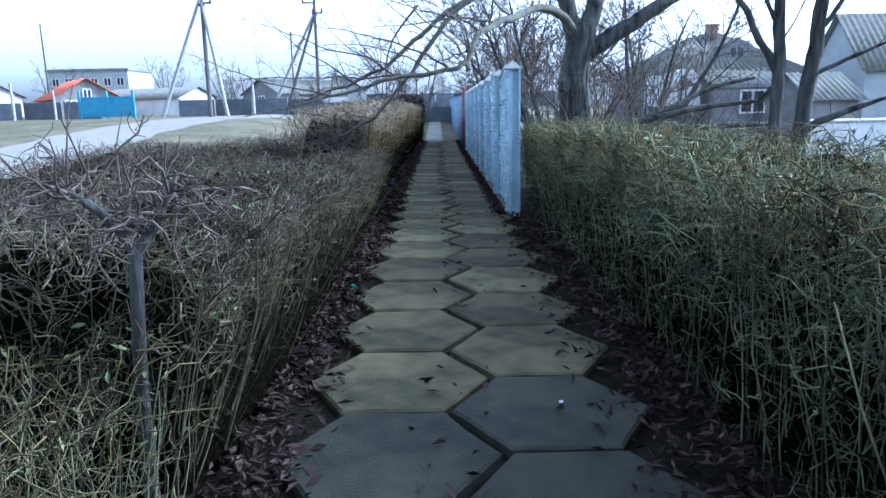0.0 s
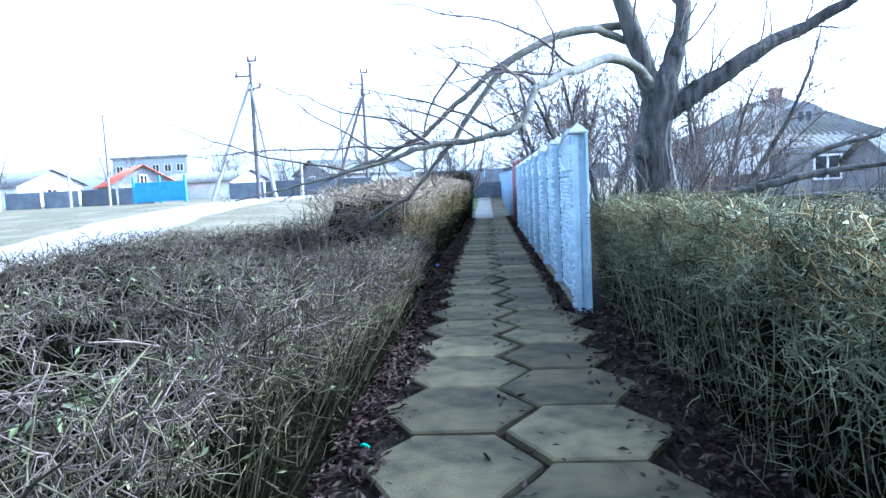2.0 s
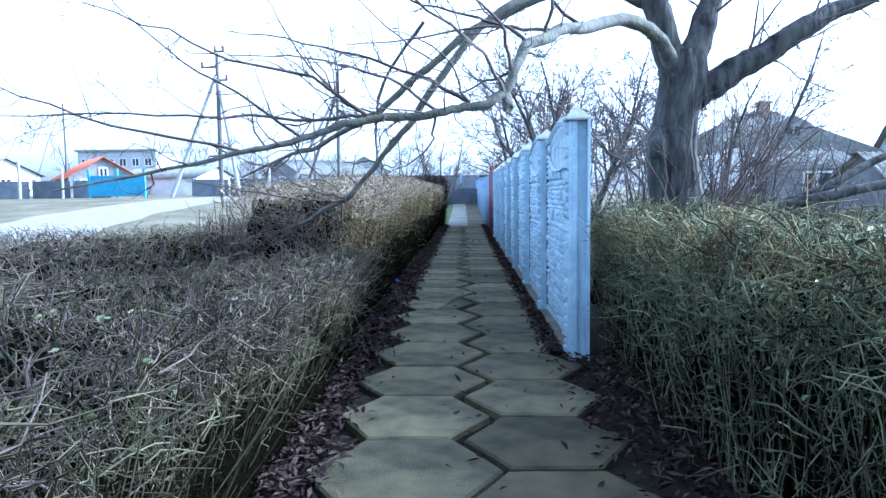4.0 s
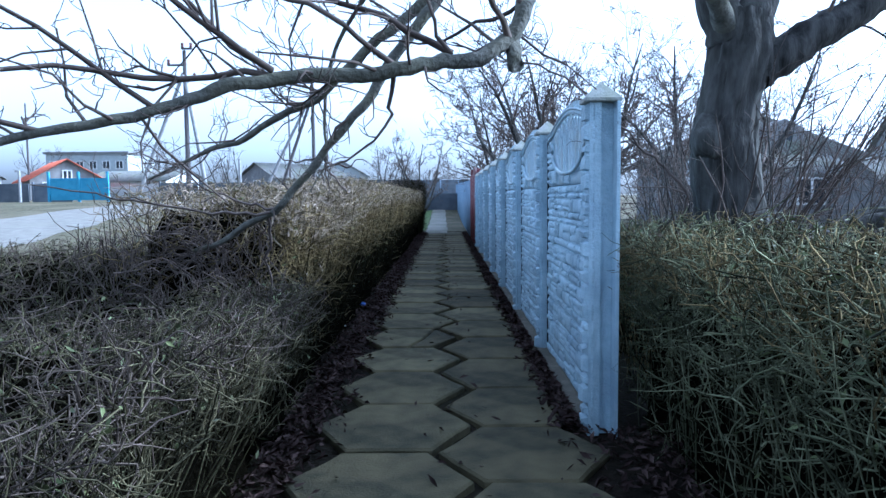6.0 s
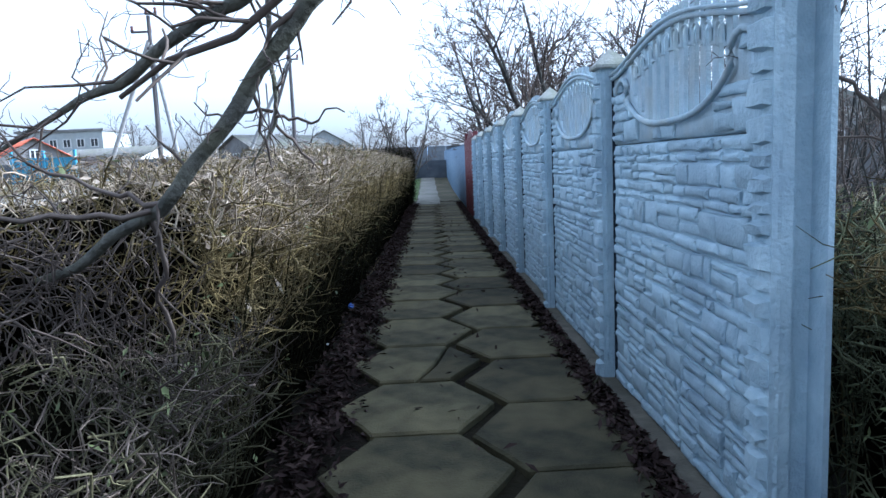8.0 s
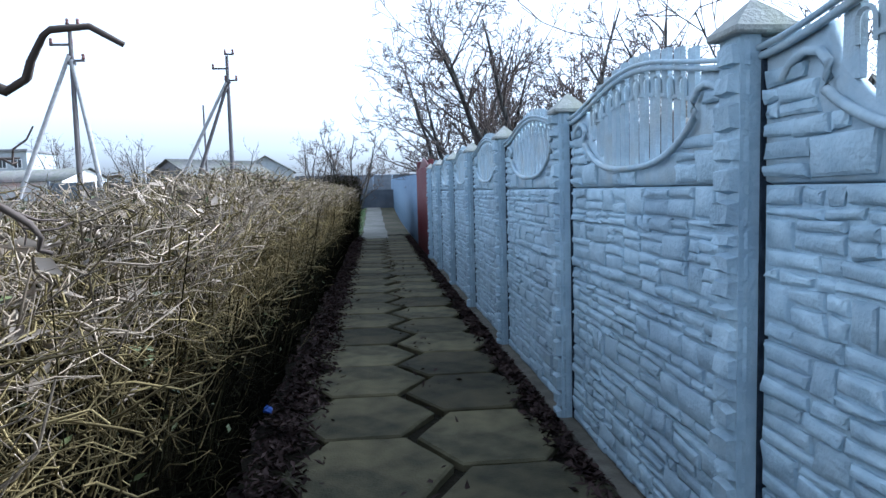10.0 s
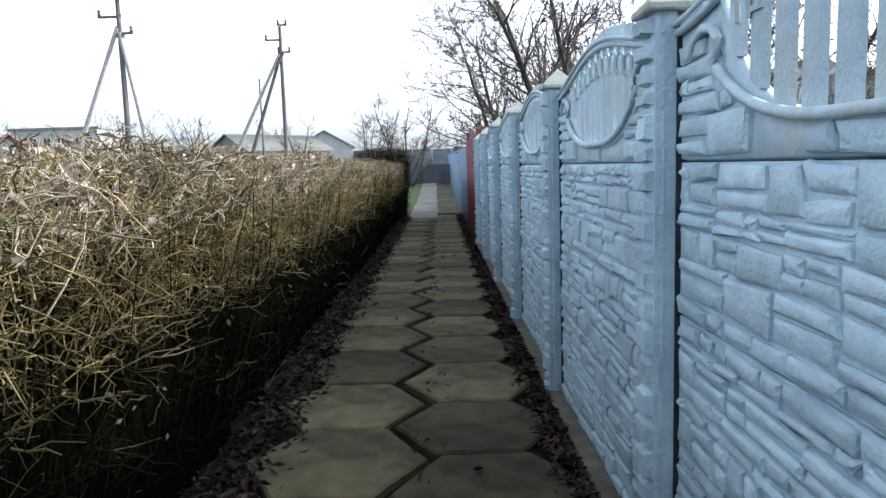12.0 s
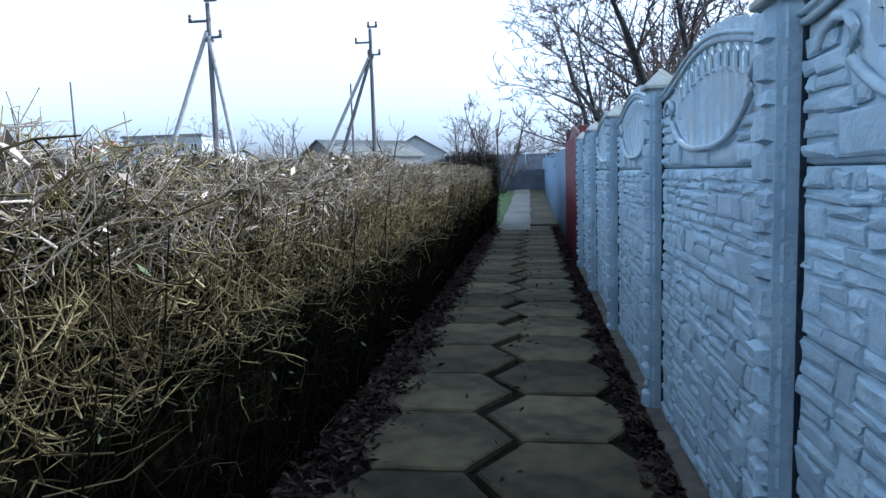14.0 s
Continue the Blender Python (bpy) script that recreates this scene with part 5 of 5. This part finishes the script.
def tripod_pole(label, top, legs, seed):
    """A power pole with raking struts, cross arms and insulators."""
    tp = Vector(top)
    t = empty("utility_pole", label, "utility pole", "street poles", at=(tp.x, tp.y, float(ground_z(tp.x, tp.y))))
    h = tp.z - t.location.z
    V, Q = tubes([(np.array([(0, 0, -0.3), (0, 0, h * 0.5), (0, 0, h - 0.2)]), np.array([0.15, 0.13, 0.10]))], 8)
    link("mast", quads_mesh("mast", V, Q), M_POLEWOOD, t, "", True)
    for dx, dy, zt, mat in legs:
        V, Q = tubes([(np.array([(dx, dy, -0.3), (dx * 0.5, dy * 0.5, zt * 0.5), (dx * 0.02, dy * 0.02 - 0.12, zt)]), np.array([0.13, 0.12, 0.10]))], 8)
        link("strut", quads_mesh("strut", V, Q), mat, t, "", True)
    for z, a, b in ((h - 0.1, -0.15, 0.45), (h - 1.0, -0.95, 0.1), (h - 1.75, -0.2, 0.6)):
        bm = bmesh.new()
        box(bm, a, -0.07, z - 0.05, b, 0.07, z + 0.05, 0.01)
        arm = part("cross_arm", bm, M_POLEWOOD, t)
        for e in (a + 0.06, b - 0.06):
            bm = bmesh.new()
            bmesh.ops.create_cone(bm, cap_ends=True, segments=10, radius1=0.09, radius2=0.06, depth=0.16, matrix=Matrix.Translation((e, 0, z + 0.14)))
            bmesh.ops.create_uvsphere(bm, u_segments=10, v_segments=6, radius=0.085, matrix=Matrix.Translation((e, 0, z + 0.25)))
            part("insulator", bm, M_CERAMIC, arm, "", True)
    bm = bmesh.new()
    box(bm, -0.16, -0.16, h - 1.95, 0.16, 0.16, h - 1.8, 0.02)
    part("clamp", bm, M_POLEWOOD, t)
    return t


tripod_pole("tall power pole with raking concrete struts", (-14.03, 47.05, 9.8), ((-3.3, 0.3, 7.1, M_POLE), (1.0, 0.4, 6.9, M_POLE)), 1)
tripod_pole("tall power pole with two leaning struts", (-9.05, 58.3, 10.6), ((-4.2, 0.2, 7.6, M_POLE), (-2.9, 0.3, 7.4, M_POLEWOOD)), 2)
for lb, x, y, h, rr, mat in (("thin grey street pole", -13.2, 69, 7.2, 0.09, M_POLEWOOD), ("pale concrete street pole", -31.5, 47.5, 7.6, 0.12, M_POLE), ("short pale concrete post", -27.6, 49.0, 2.4, 0.11, M_POLE),
                             ("thin grey street pole", -34.5, 66, 8.0, 0.09, M_POLEWOOD), ("short pale concrete post", -25.2, 49.6, 1.9, 0.09, M_POLE), ("short pale concrete post", -12.6, 52.0, 2.6, 0.11, M_POLE)):
    p = empty("street_pole", lb, "pole", "street poles", at=(x, y, float(ground_z(x, y))))
    V, Q = tubes([(np.array([(0, 0, -0.3), (0.02, 0, h / 2), (0, 0, h)]), np.array([rr, rr * 0.9, rr * 0.75]))], 8)
    link("mast", quads_mesh("mast", V, Q), mat, p, "", True)
    V, Q = tubes([(np.array([(0, 0, h - 0.02), (0, 0, h + 0.03)]), np.array([rr * 0.9, rr * 0.3]))], 8)
    link("tip", quads_mesh("tip", V, Q), mat, p)


# ---- dwarf shrub, brush heap, logs ----
r = np.random.default_rng(5)
sh = empty("dwarf_shrub", "dark forked shrub stem with twisted twigs in the hedge", "shrub")
st = [spline([(-0.66, 4.93, -0.05), (-0.65, 4.93, 0.5), (-0.62, 4.93, 0.98)], [0.03, 0.024, 0.022]),
      spline([(-0.62, 4.93, 0.97), (-0.67, 4.92, 1.06), (-0.75, 4.9, 1.14), (-0.87, 4.9, 1.20)], [0.02, 0.017, 0.014, 0.008]),
      spline([(-0.62, 4.93, 0.97), (-0.57, 4.95, 1.03), (-0.53, 4.98, 1.12), (-0.5, 5.0, 1.18)], [0.02, 0.017, 0.014, 0.008])]
for i, pl in enumerate(st):
    limb_part("stem", pl, M_BARK, sh, "", 8, 0.05, 70 + i)
out = []
for pl in st[1:]:
    for q in range(26):
        br = wander(r, pl[0][r.integers(4, len(pl[0]))], (r.normal(0, 1), r.normal(0, 1), 0.25), r.uniform(0.15, 0.38), 0.006, 0.0025, 6, 0.5, 0.03)
        out.append(br)
        sprout(r, br, out, 1, 0.9, 20, 0.4, 0.05, 0.06, 0.2, 0.0, 0.0018, 0.8, 0.45)
out += [wander(r, (-0.81, 4.93, 1.15), (-0.1, 0.1, 1), 0.35, 0.005, 0.002, 5, 0.12), wander(r, (-0.7, 5.05, 1.15), (-0.3, 0.2, 1), 0.3, 0.005, 0.002, 5, 0.12)]
V, Q = tubes(out, 3)
tagged(link("twig_spray", quads_mesh("twig_spray", V, Q), M_TWIG, sh), kind="stuff")

bh = empty("brush_heap", "heap of dark cut twigs lying against the tall hedge", "brushwood")
out = []
for i in range(85):
    c = np.array([r.normal(-1.22, 0.16), r.normal(12.3, 0.16), 0])
    c[2] = max(0.1, 1.28 - 0.5 * abs(c[0] + 1.3) - 0.35 * abs(c[1] - 12.3)) * r.uniform(0.75, 1.0)
    a = r.normal(0.3, 0.5)
    br = wander(r, c, (math.cos(a), math.sin(a) * 0.4, r.normal(0, 0.15)), r.uniform(0.12, 0.34), 0.005, 0.002, 5, 0.35, 0)
    out.append(br)
V, Q = tubes(out, 3)
tagged(link("brushwood", quads_mesh("brushwood", V, Q), M_TWIG, bh), kind="stuff")
out = []
for i in range(420):
    c = np.array([r.uniform(-1.8, -0.6), r.normal(12.26, 0.07), r.uniform(0.55, 1.12)])
    out.append(wander(r, c, (r.normal(0, 0.6), r.normal(-0.1, 0.4), 0.9), r.uniform(0.1, 0.3), 0.0036, 0.0018, 5, 0.3, 0))
V, Q = tubes(out, 3)
tagged(link("twig_spray", quads_mesh("twig_spray", V, Q), M_TWIG, bh), kind="stuff")

for i, (a, b, rr, lb) in enumerate((((3.0, 12.6, 1.12), (4.9, 12.9, 1.75), 0.045, "fallen dark limb leaning on the scrub"), ((3.1, 12.5, 1.15), (4.7, 12.3, 1.42), 0.05, "fallen weathered limb lying on the scrub"),
                                    ((3.2, 13.6, 1.0), (5.8, 13.9, 1.05), 0.06, "long fallen log lying behind the hedge"))):
    lg = empty("fallen_branch", lb, "branch")
    a, b = np.array(a), np.array(b)
    pl = spline([a, a * 0.66 + b * 0.34 + r.normal(0, 0.05, 3), a * 0.33 + b * 0.67 + r.normal(0, 0.05, 3), b], [rr, rr * 0.9, rr * 0.75, rr * 0.5])
    limb_part("limb", pl, M_BARK, lg, "", 9, 0.06, 80 + i)
    out = []
    sprout(r, pl, out, 2, 0.9, 3, 0.35, 0.05, 0.1, 0.2)
    V, Q = tubes(out, 4)
    tagged(link("twig_spray", quads_mesh("twig_spray", V, Q), M_TWIG, lg), kind="stuff")

# ---- litter ----
r = np.random.default_rng(9)
n = 32000
yy = r.uniform(1.8, 34, n)
side = r.random(n)
xx = np.where(side < 0.45, r.normal(-0.42, 0.10, n), np.where(side < 0.85, r.normal(1.30, 0.14, n), 0.46 + r.normal(0, 0.13, n)))
xx = np.where((side >= 0.45) & (side < 0.85) & (yy > 12), np.minimum(1.18 + 0.05 * r.normal(0, 1, n), 1.235), xx)
xx = np.where((side >= 0.45) & (side < 0.85) & (yy < 12), r.normal(1.48, 0.18, n), xx)
keep = ~((side >= 0.85) & (r.random(n) < 0.93))
C = np.stack([xx, yy, r.uniform(-0.012, 0.022, n)], axis=1)[keep]
V, Q = leaf_batch(r, C, 0.032, 0.55)
tagged(link("leaf_litter", quads_mesh("leaf_litter", V, Q), M_LEAF), "brown dead leaves along the path edges", "leaves", kind="stuff")


def scrap(name, label, cat, at, size, mat, seed):
    rr = random.Random(seed)
    bm = bmesh.new()
    bmesh.ops.create_icosphere(bm, subdivisions=2, radius=size, matrix=Matrix.Translation((0, 0, size * 0.45)) @ Matrix.Diagonal((1.0, 0.75, 0.5, 1)))
    for v in bm.verts:
        v.co += Vector(noise.noise_vector(v.co * 30 + Vector((seed, 0, 0)))) * size * 0.45
    ob = tagged(part(name, bm, mat, None), label, cat)
    ob.location = at
    return ob


scrap("plastic_scrap", "crumpled green plastic scrap beside the slabs", "litter", (-0.36, 8.15, 0.0), 0.03, M_GREENPLASTIC, 1)
scrap("plastic_bag", "crumpled blue plastic bag under the hedge", "litter", (-0.60, 16.6, 0.0), 0.045, M_BLUEPLASTIC, 2)
for i, (x, y) in enumerate(((1.85, 8.2), (0.92, 5.85), (-0.62, 15.2))):
    scrap("paper_scrap", "small white scrap of paper on the ground", "litter", (x, y, 0.008), 0.012, M_PAPER, 5 + i)


# ---- hexagonal slabs of the path ----
slabs = empty("slab_path", "path of two rows of worn hexagonal concrete slabs", "path", kind="structure")


def hex_mesh(seed, half=0.455, flat=0.41, mat=None):
    """A worn hexagonal slab with its points across the path."""
    r = random.Random(seed)
    pts = [(half, 0), (half * 0.5, flat), (-half * 0.5, flat), (-half, 0), (-half * 0.5, -flat), (half * 0.5, -flat)]
    ring = []
    for i in range(6):
        a, b = pts[i], pts[(i + 1) % 6]
        for f in (0.0, 0.33, 0.67):
            ring.append((a[0] + (b[0] - a[0]) * f + r.uniform(-0.006, 0.006), a[1] + (b[1] - a[1]) * f + r.uniform(-0.005, 0.005)))
    return slab_from(ring, r, mat)


def slab_from(ring, r, mat=None):
    bm = bmesh.new()
    cx, cy = sum(p[0] for p in ring) / len(ring), sum(p[1] for p in ring) / len(ring)
    lo = [bm.verts.new((x, y, -0.06)) for x, y in ring]
    ed = [bm.verts.new((x, y, -0.010 - r.uniform(0, 0.004))) for x, y in ring]
    up = [bm.verts.new((cx + (x - cx) * 0.965, cy + (y - cy) * 0.965, r.uniform(-0.002, 0.001))) for x, y in ring]
    n = len(ring)
    for i in range(n):
        j = (i + 1) % n
        bm.faces.new((lo[i], lo[j], ed[j], ed[i]))
        bm.faces.new((ed[i], ed[j], up[j], up[i]))
    bm.faces.new(up)
    me = bpy.data.meshes.new("slab")
    bmesh.ops.recalc_face_normals(bm, faces=bm.faces)
    bm.to_mesh(me)
    bm.free()
    me.materials.append(mat or M_SLAB)
    return me


HEX = [hex_mesh(s) for s in range(6)]
HEX_SHADE = [hex_mesh(s + 20, mat=M_SLAB_SHADE) for s in range(4)]
RIGHT = [5.41, 6.24, 7.09, 7.93, 8.80, 9.68, 10.46, 11.25, 12.06, 12.88, 13.76, 14.65, 15.54, 16.45, 17.33, 18.10, 18.93, 19.76, 20.54, 21.34, 22.15]
LEFT = [5.82, 6.65, 7.50, 8.35, 9.23, 10.07, 10.86, 11.65, 12.50, 13.36, 14.22, 15.09, 16.03, 16.87, 17.71, 18.53, 19.37, 20.23, 21.02, 21.87]


def extend(seams, lo=1.6, hi=33.8):
    s = list(seams)
    while s[0] > lo:
        s.insert(0, s[0] - 0.84)
    while s[-1] < hi:
        s.append(s[-1] + 0.83)
    return s


def path_x(y):
    return -0.12 * float(smooth01((y - 12) / 8))


rs = random.Random(4)
for xc, seams in ((0.87, extend(RIGHT)), (0.115, extend(LEFT))):
    for a, b in zip(seams, seams[1:]):
        yc = (a + b) / 2
        if xc < 0.5 and abs(yc - 14.655) < 0.05:
            for ring in ([(-0.455, 0), (-0.34, -0.2), (-0.2275, -0.41), (0.0, -0.41), (0.11, -0.13), (0.2275, 0.40), (-0.2275, 0.41), (-0.34, 0.2)],
                         [(0.035, -0.41), (0.2275, -0.41), (0.34, -0.2), (0.455, 0), (0.34, 0.2), (0.245, 0.37), (0.145, -0.13)]):
                s = link("slab", slab_from(ring, rs), None, slabs, "cracked slab piece")
                s.location = (xc + path_x(yc), yc, 0.0)
            continue
        # the nearest slabs use the copy with shade in its colour
        s = link("slab", rs.choice(HEX_SHADE if yc < 6.1 else HEX), None, slabs)
        s.location = (xc + path_x(yc) + rs.uniform(-0.012, 0.012), yc, rs.uniform(-0.006, 0.005))
        s.scale = (rs.uniform(0.98, 1.02) * (1.05 if yc < 10 else 1.0), (b - a - 0.03) / 0.82, 1)
        s.rotation_euler = (rs.uniform(-0.006, 0.006), rs.uniform(-0.008, 0.008), rs.uniform(-0.02, 0.02) + rs.choice((0, math.pi)))
